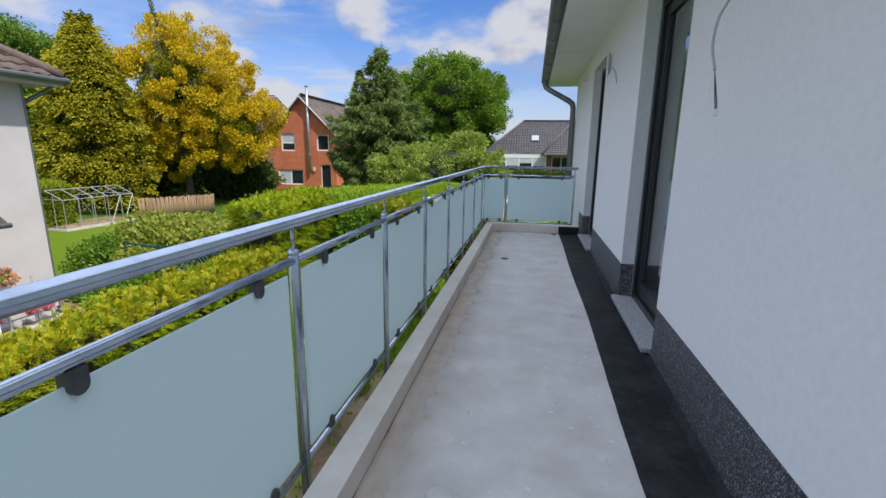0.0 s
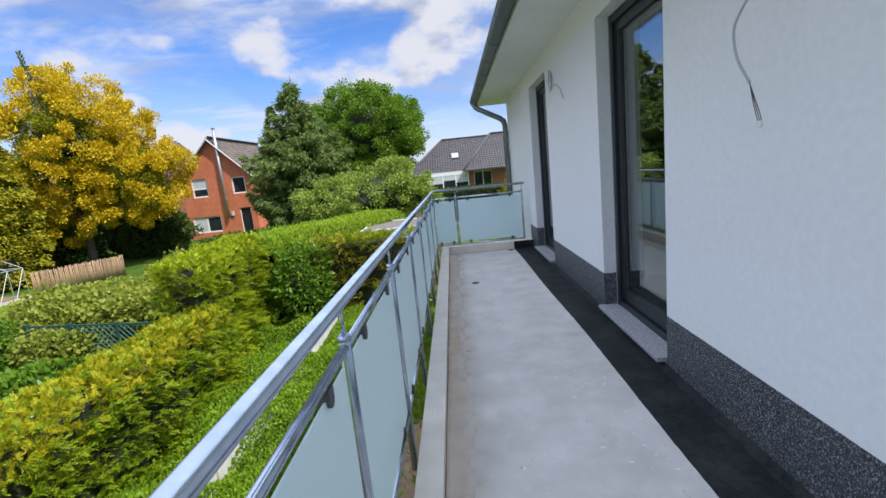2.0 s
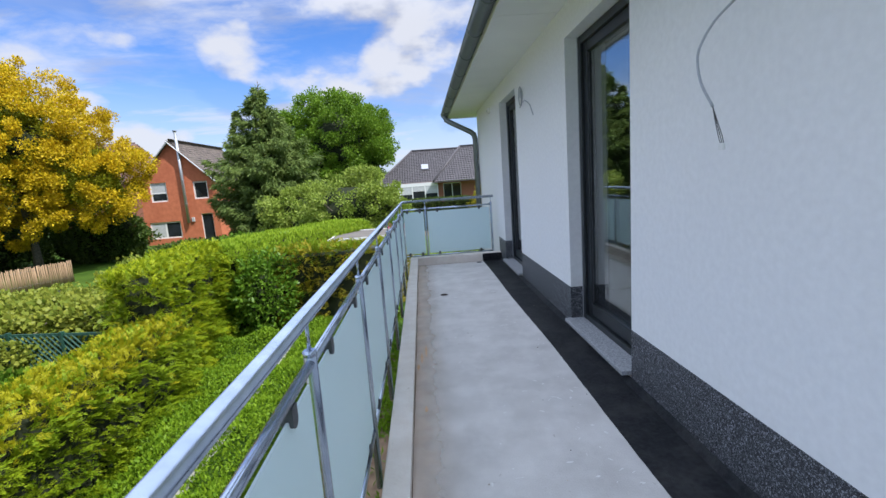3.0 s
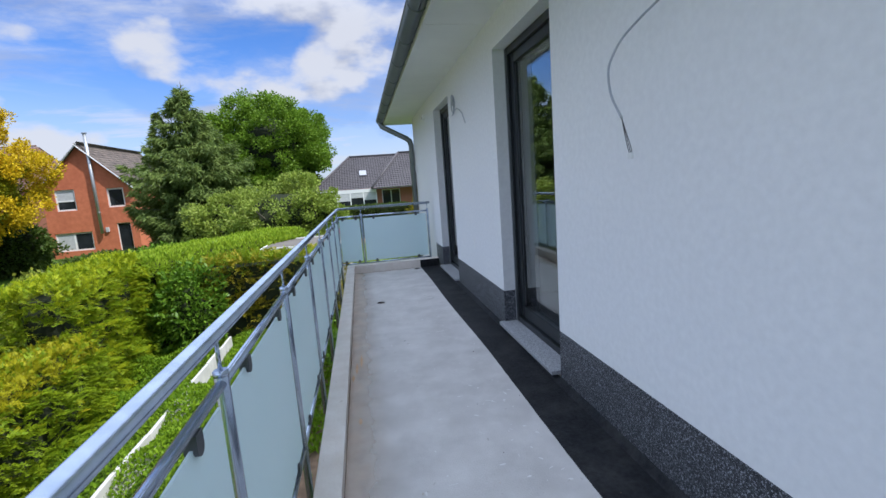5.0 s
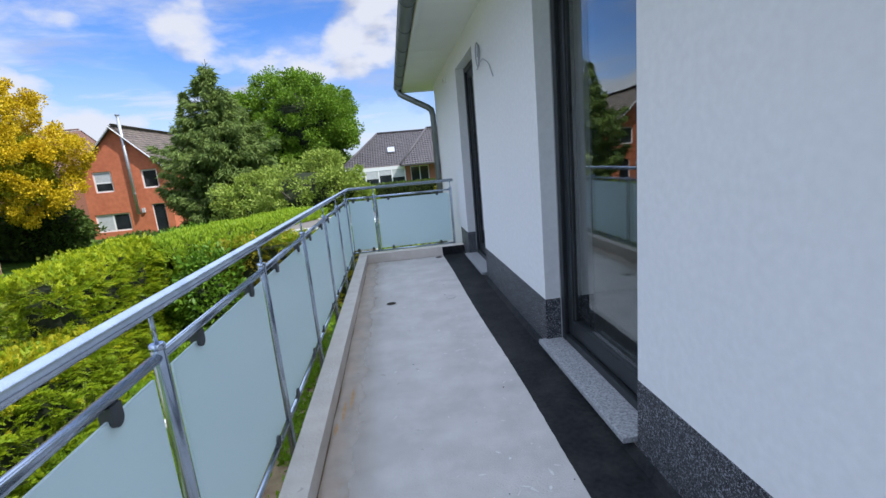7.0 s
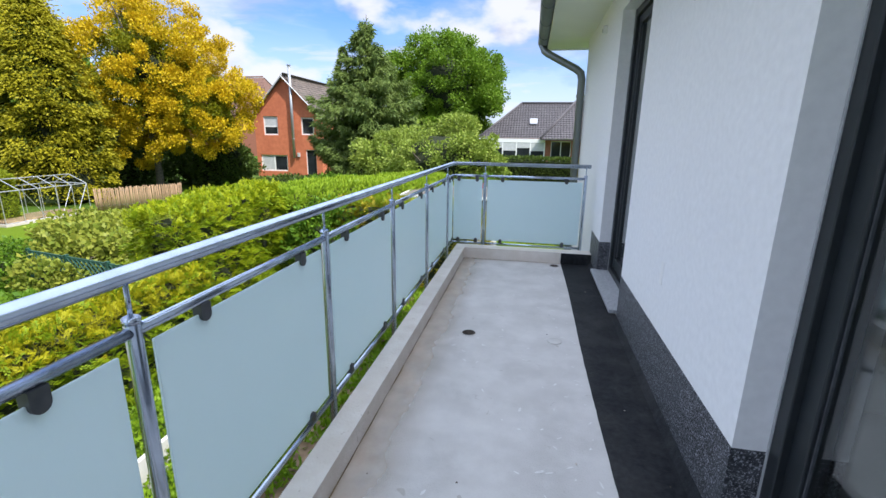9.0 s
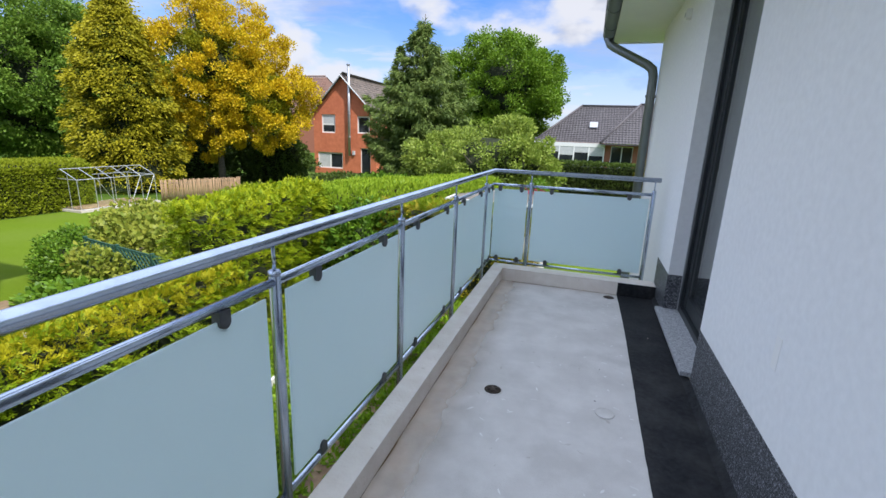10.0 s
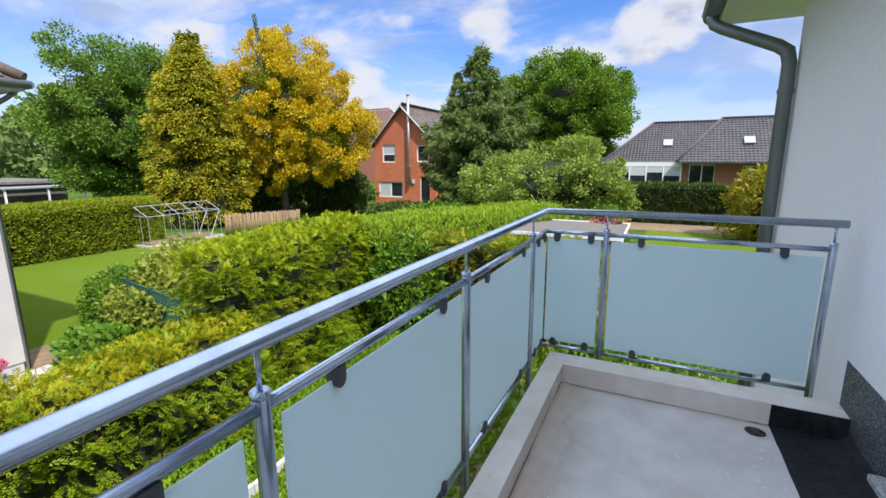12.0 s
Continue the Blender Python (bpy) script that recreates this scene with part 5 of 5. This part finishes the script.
def back_house():
    t = thing("brown_roofed_house", "brick house with weathered red-brown roof behind the trees", "house")
    y0, x0, x1, ze, zr = 80.0, -76.0, -47.6, 4.8, 11.9
    part("wall", bx(x0, x1, y0, y0 + 13, GROUND, ze), M_BRICK2, t)
    v = Vector((0, 6.5, zr - ze)).normalized()
    ln = math.hypot(6.5, zr - ze) + 0.4
    hip = [((x1 + 0.1, y0 + 6.5, ze), Vector((0.86, 0, 0.5)))]
    tiled_slope("roof_slope", Vector((x0, y0, ze)) - v * 0.4, (1, 0, 0), v, x1 - x0 + 0.3, ln, hip, M_TILE_RED, t, 0.6, 0.7)
    vb = Vector((0, -6.5, zr - ze)).normalized()
    tiled_slope("roof_slope", Vector((x1 + 0.3, y0 + 13, ze)) - vb * 0.4, (-1, 0, 0), vb, x1 - x0 + 0.3, ln, hip, M_TILE_RED, t, 0.6, 0.7)
    g = bmesh.new()
    g.faces.new([g.verts.new(q) for q in ((x1 - 0.05, y0, ze), (x1 - 0.05, y0 + 13, ze), (x1 - 4.2, y0 + 6.5, zr))])
    part("hip_end", g, M_TILE_RED, t)
    bm = bmesh.new()
    tube(bm, [(x0, y0 + 6.5, zr + 0.05), (x1 - 4.2, y0 + 6.5, zr + 0.05)], 0.13, 8)
    part("ridge", bm, M_TILE_RED, t)


back_house()


def dark_roof_house():
    t = thing("bungalow", "brick bungalow with dark tiled hipped roof and white conservatory", "house")
    y, ze, zr = 53.0, 1.12, 5.15
    # main body and the wing that stands forward
    part("wall", bx(-4.6, 1.6, y + 0.9, y + 11, GROUND, ze), M_BRICK2, t)
    holes = [(2.35, 4.45, -1.4, 0.9), (6.6, 8.4, -0.1, 0.78)]
    part("wing_wall", wall_with_holes(y, 0.3, 1.75, 16.0, GROUND, ze, holes), M_BRICK2, t)
    part("wing_side", bx(1.75, 2.05, y + 0.3, y + 11, GROUND, ze), M_BRICK2, t)
    window(t, "window", y + 0.12, 2.35, 4.45, -1.4, 0.9, "-y", 1)
    window(t, "window", y + 0.12, 6.6, 8.4, -0.1, 0.78, "-y", 2)
    # conservatory
    c = part("conservatory", bx(-4.3, 1.72, y - 0.3, y - 0.2, 0.72, 1.08), M_WINWHITE, t, "white conservatory front")
    part("sill_wall", bx(-4.3, 1.72, y - 0.3, y - 0.1, GROUND, -1.35), M_WINWHITE, c)
    for k in range(5):
        x = -4.3 + k * 1.48
        part("frame_bar", bx(x, x + 0.12, y - 0.3, y - 0.18, -1.35, 0.72), M_WINWHITE, c)
    for k in range(4):
        x = -4.18 + k * 1.48
        part("pane", bx(x, x + 1.36, y - 0.26, y - 0.24, -1.35, 0.72), M_PANE, c)
    for k in range(4):
        part("blind", bx(-4.18 + k * 1.48, -2.82 + k * 1.48, y - 0.275, y - 0.262, 0.15 - 0.3 * (k % 2), 0.72), M_CURTAIN, c)
    # main slope, hipped at its left end; wing slope hipped at its left end
    s = 6.2
    v = Vector((0, s, zr - ze)).normalized()
    ln = math.hypot(s, zr - ze)
    tiled_slope("roof_slope", (-5.6, y + 0.3, ze), (1, 0, 0), v, 24, ln, [((-5.5, y + 0.3, ze), Vector((-s, 4.4, 0)).normalized())], M_TILE_DARK, t, 0.3, 0.36, 0.05)
    vh = Vector((4.4, 0, zr - ze)).normalized()
    tiled_slope("roof_hip", (-5.5, y + 12.7, ze), (0, -1, 0), vh, 12.4, math.hypot(4.4, zr - ze), [((-5.5, y + 0.3, ze), Vector((s, -4.4, 0)).normalized()), ((-5.5, y + 12.7, ze), Vector((s, 4.4, 0)).normalized())], M_TILE_DARK, t, 0.3, 0.36, 0.05)
    w = 5.0
    v = Vector((0, w, zr - ze)).normalized()
    tiled_slope("wing_slope", (1.2, y - 1.6, ze), (1, 0, 0), v, 17, math.hypot(w, zr - ze), [((1.2, y - 1.6, ze), Vector((-w, 3.7, 0)).normalized())], M_TILE_DARK, t, 0.3, 0.36, 0.05)
    vh = Vector((3.7, 0, zr - ze)).normalized()
    tiled_slope("wing_hip", (1.2, y + 8, ze), (0, -1, 0), vh, 9.6, math.hypot(3.7, zr - ze), [((1.2, y - 1.6, ze), Vector((w, -3.7, 0)).normalized())], M_TILE_DARK, t, 0.3, 0.36, 0.05)
    for a, b in (((1.2, y - 1.6, ze + 0.07), (4.9, y - 1.6 + w, zr + 0.09)), ((-5.5, y + 0.3, ze + 0.07), (-1.1, y + 0.3 + s, zr + 0.09)), ((-1.1, y + 0.3 + s, zr + 0.09), (18, y + 0.3 + s, zr + 0.09)), ((4.9, y - 1.6 + w, zr + 0.09), (18, y - 1.6 + w, zr + 0.09))):
        bm = bmesh.new()
        tube(bm, [a, b], 0.12, 8)
        part("ridge", bm, M_TILE_DARK, t)
    for x, yy, z in ((0.4, y + 2.9, 2.95), (6.9, y + 0.6, 3.0)):
        k = part("skylight", bx(-0.42, 0.42, -0.5, 0.5, 0.02, 0.14, 0.01), M_CABLE, t)
        k.location = (x, yy, z)
        k.rotation_euler = (math.atan2(zr - ze, 5.6), 0, 0)
    part("fascia", bx(-5.5, 1.2, y + 0.28, y + 0.31, ze - 0.12, ze), M_WINWHITE, t)
    part("fascia", bx(1.2, 18, y - 1.62, y - 1.59, ze - 0.1, ze), M_TILE_DARK, t)


dark_roof_house()


def tile_mesh():
    """One wavy roof tile, its foot at the origin, running up +y."""
    bm = bmesh.new()
    k = 6
    top, low = [], []
    for i in range(k + 1):
        a = i / k
        x = a * 0.30
        h = 0.035 * (0.5 + 0.5 * math.cos(2 * math.pi * a))
        top.append((bm.verts.new((x, 0, h + 0.028)), bm.verts.new((x, 0.40, h - 0.004))))
        low.append(bm.verts.new((x, 0, h + 0.004)))
    for i in range(k):
        bm.faces.new((top[i][0], top[i + 1][0], top[i + 1][1], top[i][1])).smooth = True
        bm.faces.new((low[i], low[i + 1], top[i + 1][0], top[i][0]))
    me = bpy.data.meshes.new("tile")
    bm.to_mesh(me)
    bm.free()
    me.materials.append(M_TILE_BROWN)
    return me


def white_house():
    t = thing("white_house", "white rendered two-storey house with brown tiled hipped roof", "house")
    X, Y, ze = -11.35, 8.85, 2.66
    part("wall", bx(-21, X, -6, Y, GROUND + 0.25, ze), M_HOUSEWHITE, t)
    part("base_course", bx(-20.9, X - 0.03, -5.9, Y - 0.03, GROUND - 0.1, GROUND + 0.25), M_CURTAIN, t)
    part("corner_strip", bx(X - 0.02, X + 0.02, Y, Y + 0.035, GROUND, ze), M_ZINC, t)
    o = 0.52
    part("soffit", bx(-21.5, X + o, -6.5, Y + o, ze, ze + 0.03), M_HOUSEWHITE, t)
    part("fascia", bx(X + o, X + o + 0.03, -6.5, Y + o + 0.03, ze + 0.0, ze + 0.16), M_CURTAIN, t)
    part("fascia", bx(-21.5, X + o, Y + o, Y + o + 0.03, ze + 0.0, ze + 0.16), M_CURTAIN, t)
    for pts in ([(X + o + 0.1, -6.5, ze + 0.12), (X + o + 0.1, Y + o + 0.1, ze + 0.12)], [(X + o + 0.1, Y + o + 0.1, ze + 0.12), (-21.5, Y + o + 0.1, ze + 0.12)]):
        bm = bmesh.new()
        tube(bm, pts, 0.075, 10)
        part("gutter", bm, M_ZINC, t)
    bm = bmesh.new()
    tube(bm, [(X + 0.25, Y + o + 0.08, ze + 0.08), (X + 0.2, Y + 0.42, ze - 0.1), (X - 0.1, Y + 0.12, ze - 0.38), (X - 0.12, Y + 0.08, ze - 0.5), (X - 0.12, Y + 0.08, GROUND)], 0.045, 10)
    part("downpipe", bm, M_ZINC, t)
    # east slope of the hipped roof: single tiles where it is near
    e0 = Vector((X + o + 0.05, Y + o + 0.05, ze + 0.18))
    pitch = radians(34)
    v = Vector((-math.cos(pitch), 0, math.sin(pitch)))
    u = Vector((0, 1, 0))
    me = tile_mesh()
    roof = part("roof", bmesh.new(), M_TILE_BROWN, t)
    bm = bmesh.new()
    hr = 5.3
    zr = e0.z + hr * math.tan(pitch)
    P = [bm.verts.new(q) for q in ((e0.x, e0.y, e0.z), (e0.x, -7, e0.z), (e0.x - hr, -7 + hr, zr), (e0.x - hr, e0.y - hr, zr), (e0.x - 2 * hr, e0.y, e0.z), (e0.x - 2 * hr, -7, e0.z))]
    for q in ((0, 3, 2, 1), (0, 4, 3), (4, 5, 2, 3), (1, 2, 5), (0, 1, 5, 4)):
        bm.faces.new([P[i] for i in q])
    bm.to_mesh(roof.data)
    bm.free()
    rot = Matrix((u, v, u.cross(v))).transposed().to_4x4()
    count = 0
    for r in range(12):
        for c in range(24):
            p = e0 + v * (r * 0.34) - u * ((c + 1) * 0.30)
            if (e0.y - p.y - 0.15) < (e0.x - (p + v * 0.2).x) or count >= 290:
                continue
            ob = new("tile", me)
            ob.parent = roof
            ob.matrix_basis = Matrix.Translation(p) @ rot
            count += 1
    tiled_slope("far_tiles", e0 - u * 7.2 - u * 8.4, u, v, 8.4, 4.4, [], M_TILE_BROWN, t)
    bm = bmesh.new()
    hp = [e0 + Vector((-1, -1, math.tan(pitch))) * k * 0.35 + Vector((0, 0, 0.06)) for k in range(15)]
    tube(bm, hp, [0.1 + 0.015 * (k % 2) for k in range(15)], 8)
    part("hip_ridge", bm, M_TILE_BROWN, t)
    # porch roof on the garden side
    ze2, y1 = -0.28, 7.25
    pv = Vector((-1.15, 0, 1.02)).normalized()
    porch = part("porch_roof", bx(X, X + 1.13, 2.0, y1 - 0.05, ze2 - 0.08, ze2 - 0.02), M_HOUSEWHITE, t)
    g = bmesh.new()
    a = [g.verts.new(q) for q in ((X + 1.13, y1 - 0.06, ze2), (X, y1 - 0.06, ze2), (X, y1 - 0.06, ze2 + 0.98))]
    g.faces.new(a)
    part("porch_cheek", g, M_HOUSEWHITE, porch)
    rot2 = Matrix((u, pv, u.cross(pv))).transposed().to_4x4()
    for r in range(4):
        for c in range(17):
            ob = new("tile", me)
            ob.parent = porch
            ob.matrix_basis = Matrix.Translation(Vector((X + 1.18, y1, ze2)) + pv * (r * 0.36) - u * ((c + 1) * 0.30)) @ rot2
    bm = bmesh.new()
    tube(bm, [(X + 1.22, 2.0, ze2 - 0.02), (X + 1.22, y1 + 0.05, ze2 - 0.02)], 0.055, 10)
    part("porch_gutter", bm, M_ZINC, porch)
    part("vent", bx(X, X + 0.02, 7.33, 7.5, -0.62, -0.46, 0.004), M_CURTAIN, t)


white_house()


def terrace_things():
    # paving at the corner of the white house
    s = part("terrace_paving", bx(-12.6, -7.2, 2.0, 9.75, GROUND + 0.03, GROUND + 0.045), M_SOIL)
    tagged(s, "pale paved terrace beside the white house", "", "", "structure")
    me = None
    for i in range(9):
        for k in range(15):
            if me is None:
                o = part("slab", bx(0, 0.43, 0, 0.48, 0, 0.03, 0.006), M_SLABS, s)
                me = o.data
            else:
                o = new("slab", me)
                o.parent = s
            o.location = (-11.25 + i * 0.45, 2.05 + k * 0.5, GROUND + 0.035)
    G = GROUND + 0.065
    # white post with a hanging flower basket
    t = thing("porch_post", "white square post with flower basket on a hook", "post", at=(-10.45, 6.9, G))
    part("shaft", bx(-0.05, 0.05, -0.05, 0.05, 0, 2.55, 0.008), M_WINWHITE, t)
    f = bush("flower_basket", (-10.25, 6.95, -1.33), (0.30, 0.30, 0.15), 380, (0.09, 0.06), M_ORANGE, "round hanging basket of orange and cream flowers", category="flowers", core_mat=M_SHRUB)
    bm = bmesh.new()
    for a in (0, 2.1, 4.2):
        tube(bm, [(0.25 * math.cos(a), 0.25 * math.sin(a), 1.6), (0, 0, 2.1)], 0.006, 5)
    tube(bm, [(0, 0, 2.1), (-0.2, -0.03, 2.2)], 0.008, 5)
    part("hanger", bm, M_ZINC, f)
    # flower pole with pink baskets
    t = thing("flower_pole", "thin metal pole carrying pink flower baskets", "flower stand", at=(-11.0, 8.1, G))
    bm = bmesh.new()
    tube(bm, [(0, 0, 0), (0, 0, 1.2)], 0.016, 8)
    part("pole", bm, M_ZINC, t)
    for nm, dx, dy, dz, r in (("pink_basket", 0, -0.16, 0.42, 0.13), ("pink_basket", 0.02, 0.2, 0.40, 0.14), ("red_basket", 0, 0, 0.85, 0.11)):
        q = unit(rng.normal(0, 1, (260, 3))) * [r, r, r * 0.6] + [dx, dy, dz]
        w = leaf_mesh(nm, q, rng.normal(0, 1, (260, 3)) + [0, 0, 0.5], 0.045, 0.04, M_PINK, t)
        bm = bmesh.new()
        tube(bm, [(dx, dy, dz - r * 0.9), (dx, dy, dz)], [r * 0.45, r * 0.8], 12)
        part("bowl", bm, M_BARK, w)
    # grey garden table with a lower shelf and pots
    t = thing("garden_table", "grey metal garden work table with lower shelf", "table", at=(-11.0, 6.85, G))
    part("top", bx(-0.28, 0.28, -0.7, 0.55, 0.82, 0.86, 0.006), M_TABLE, t)
    part("shelf", bx(-0.25, 0.25, -0.66, 0.5, 0.30, 0.33, 0.004), M_TABLE, t)
    for x in (-0.25, 0.25):
        for y in (-0.66, 0.5):
            part("leg", bx(x - 0.02, x + 0.02, y - 0.02, y + 0.02, 0, 0.82), M_TABLE, t)
    part("back_rail", bx(-0.28, -0.26, -0.7, 0.55, 0.86, 1.0), M_TABLE, t)
    for y, m, r in ((-0.3, M_LATTICE, 0.13), (0.15, M_CURTAIN, 0.15), (0.4, M_PINK, 0.1)):
        p = thing("plant_pot", "small plant pot on the garden table shelf", "pot", "pots on the table", at=(-10.95, 6.85 + y, G + 0.33))
        bm = bmesh.new()
        tube(bm, [(0, 0, 0), (0, 0, 0.2), (0, 0, 0.23)], [r * 0.7, r, r * 1.05], 14)
        part("pot", bm, m, p)
    # white garden chair
    t = thing("garden_chair", "white slatted garden chair on the terrace", "chair", at=(-10.4, 6.1, G))
    part("seat", bx(-0.24, 0.24, -0.24, 0.24, 0.42, 0.45, 0.008), M_WINWHITE, t)
    for k in range(5):
        part("back_slat", bx(-0.25, -0.225, -0.22 + k * 0.1, -0.17 + k * 0.1, 0.45, 0.95, 0.004), M_WINWHITE, t)
    for x in (-0.22, 0.22):
        for y in (-0.22, 0.22):
            part("leg", bx(x - 0.018, x + 0.018, y - 0.018, y + 0.018, 0, 0.42), M_WINWHITE, t)


terrace_things()


def greenhouse():
    t = thing("greenhouse", "aluminium greenhouse frame, partly glazed, on the lawn", "greenhouse", at=(-24.4, 18.1, GROUND + 0.03))
    W, L, h, hr = 2.0, 4.0, 1.55, 2.0

    def bar(a, b, r=0.02):
        bm = bmesh.new()
        tube(bm, [a, b], r, 4, False)
        part("frame_bar", bm, M_ALU, t)

    part("foundation", bx(-0.1, W + 0.12, -0.1, L + 0.1, 0, 0.1), M_SLABS, t)
    for k in range(6):
        y = L * k / 5
        for x in (0, W):
            bar((x, y, 0.1), (x, y, h))
        bar((0, y, h), (W / 2, y, hr))
        bar((W, y, h), (W / 2, y, hr))
    for z in (0.12, h):
        for x in (0, W):
            bar((x, 0, z), (x, L, z))
        for y in (0, L):
            bar((0, y, z), (W, y, z))
    bar((W / 2, 0, hr), (W / 2, L, hr))
    for a, b in (((W, 0.9, h), (W, 1.8, 0.1)), ((W, 3.2, h), (W, 2.5, 0.1)), ((W, 4.0, h), (W, 3.3, 0.1)), ((0.6, 0, 0.1), (0.6, 0, 1.75)), ((1.4, 0, 0.1), (1.4, 0, 1.75)), ((0, 0.9, h), (0, 1.8, 0.1))):
        bar(a, b, 0.016)
    for k in range(3):
        p = part("pane", bx(W + 0.005, W + 0.009, L * k / 5 + 0.04, L * (k + 1) / 5 - 0.04, 0.14, h - 0.04), M_GLASS, t)
        p.visible_shadow = False
    for k in range(3):
        p = part("pane", bx(0.04 + k * W / 3, W * (k + 1) / 3 - 0.04, -0.009, -0.005, 0.14, h - 0.04), M_GLASS, t)
        p.visible_shadow = False
    part("bed", bx(0.15, W - 0.15, 0.1, L - 0.1, 0.1, 0.16), M_SOIL, t)


greenhouse()


def reed_fence():
    t = thing("reed_fence", "pale reed matting fence behind the shrubs", "fence", at=(-22.4, 22.4, GROUND))
    t.rotation_euler = (0, 0, math.atan2(7.0, 3.6))
    me = None
    r = random.Random(8)
    for k in range(105):
        if me is None:
            bm = bmesh.new()
            tube(bm, [(0, 0, 0), (0, 0, 1.22)], 0.021, 5)
            o = part("reed", bm, M_REED, t)
            me = o.data
        else:
            o = new("reed", me)
            o.parent = t
        o.location = (k * 0.042, r.uniform(-0.01, 0.01), r.uniform(-0.05, 0.06))
        o.rotation_euler = (r.uniform(-0.03, 0.03), r.uniform(-0.03, 0.03), 0)
    for z in (0.3, 1.05):
        bm = bmesh.new()
        tube(bm, [(0, -0.024, z), (4.4, -0.024, z)], 0.006, 5)
        part("tie_wire", bm, M_ZINC, t)


reed_fence()


def lattice_fence():
    t = thing("lattice_fence", "dark green wooden lattice fence among the shrubs", "fence", at=(-11.3, 10.9, GROUND))
    t.rotation_euler = (0, 0, radians(-10))
    L, z0, z1 = 4.2, 0.35, 1.45
    for k in range(4):
        part("post", bx(k * L / 3 - 0.04, k * L / 3 + 0.04, -0.04, 0.04, 0, 1.52, 0.006), M_LATTICE, t)
    for z in (z0, z1):
        part("rail", bx(0, L, -0.02, 0.02, z - 0.03, z + 0.03), M_LATTICE, t)
    h = z1 - z0
    for k in range(-7, 28):
        for s in (1, -1):
            a, b = k * 0.16, k * 0.16 + h * s
            if a < 0 or a > L or b < 0 or b > L:
                continue
            bm = bmesh.new()
            tube(bm, [(a, 0.012 * s, z0), (b, 0.012 * s, z1)], 0.021, 4, False)
            part("slat", bm, M_LATTICE, t)


lattice_fence()


def flat_shed():
    t = thing("garden_shed", "low flat-roofed garden shed with white roof edge", "shed", at=(-3.6, 16.0, GROUND))
    part("wall", bx(0.1, 2.85, 0.1, 2.6, 0, 2.32), M_HOUSEWHITE, t)
    part("roof", bx(0.0, 2.95, 0.0, 2.7, 2.32, 2.44), M_FELT, t, "brown felt flat roof")
    part("edge_trim", bx(-0.03, 2.98, -0.03, 0.0, 2.38, 2.47, 0.004), M_WINWHITE, t, "white roof edge trim")
    part("edge_trim", bx(-0.03, 2.98, 2.7, 2.73, 2.38, 2.47, 0.004), M_WINWHITE, t)
    part("edge_trim", bx(-0.03, 0.0, 0.0, 2.7, 2.38, 2.47, 0.004), M_WINWHITE, t)
    part("edge_trim", bx(2.95, 2.98, 0.0, 2.7, 2.38, 2.47, 0.004), M_WINWHITE, t)


flat_shed()


def far_left():
    t = thing("garage", "low flat-roofed garage with dark roof behind the hedge", "garage", at=(-62, 27.0, GROUND))
    part("wall", bx(-6, 6, -3, 3, 0, 2.15), M_FELT, t)
    part("roof", bx(-6.6, 6.6, -3.6, 3.6, 2.15, 2.4, 0.02), M_FELT, t, "dark grey flat roof")
    part("canopy", bx(6.6, 9.6, -3.4, 3.2, 1.8, 1.95, 0.02), M_TABLE, t, "pale lean-to roof")
    for y in (-3.2, 0.0, 3.0):
        part("post", bx(9.3, 9.45, y - 0.07, y + 0.07, 0, 1.8), M_WINWHITE, t)
    t = thing("white_gabled_house", "small white gabled house far off", "house", at=(-76, 26.8, GROUND - 0.8))
    part("wall", bx(-5, 5, -6, 3, 0, 3.2), M_HOUSEWHITE, t)
    g = bmesh.new()
    a = [g.verts.new(q) for q in ((5, -6, 3.2), (5, 3, 3.2), (5, -1.5, 6.6), (-5, -6, 3.2), (-5, 3, 3.2), (-5, -1.5, 6.6))]
    for q in ((0, 1, 2), (3, 5, 4), (0, 2, 5, 3), (1, 4, 5, 2), (0, 3, 4, 1)):
        g.faces.new([a[i] for i in q])
    part("gable", g, M_HOUSEWHITE, t)
    g = bmesh.new()
    a = [g.verts.new(q) for q in ((5.2, -6.3, 3.0), (5.2, -1.5, 6.7), (5.2, 3.3, 3.0), (-5.2, -6.3, 3.0), (-5.2, -1.5, 6.7), (-5.2, 3.3, 3.0))]
    g.faces.new([a[i] for i in (0, 1, 4, 3)])
    g.faces.new([a[i] for i in (1, 2, 5, 4)])
    part("roof", g, M_TILE_GREY, t)


far_left()
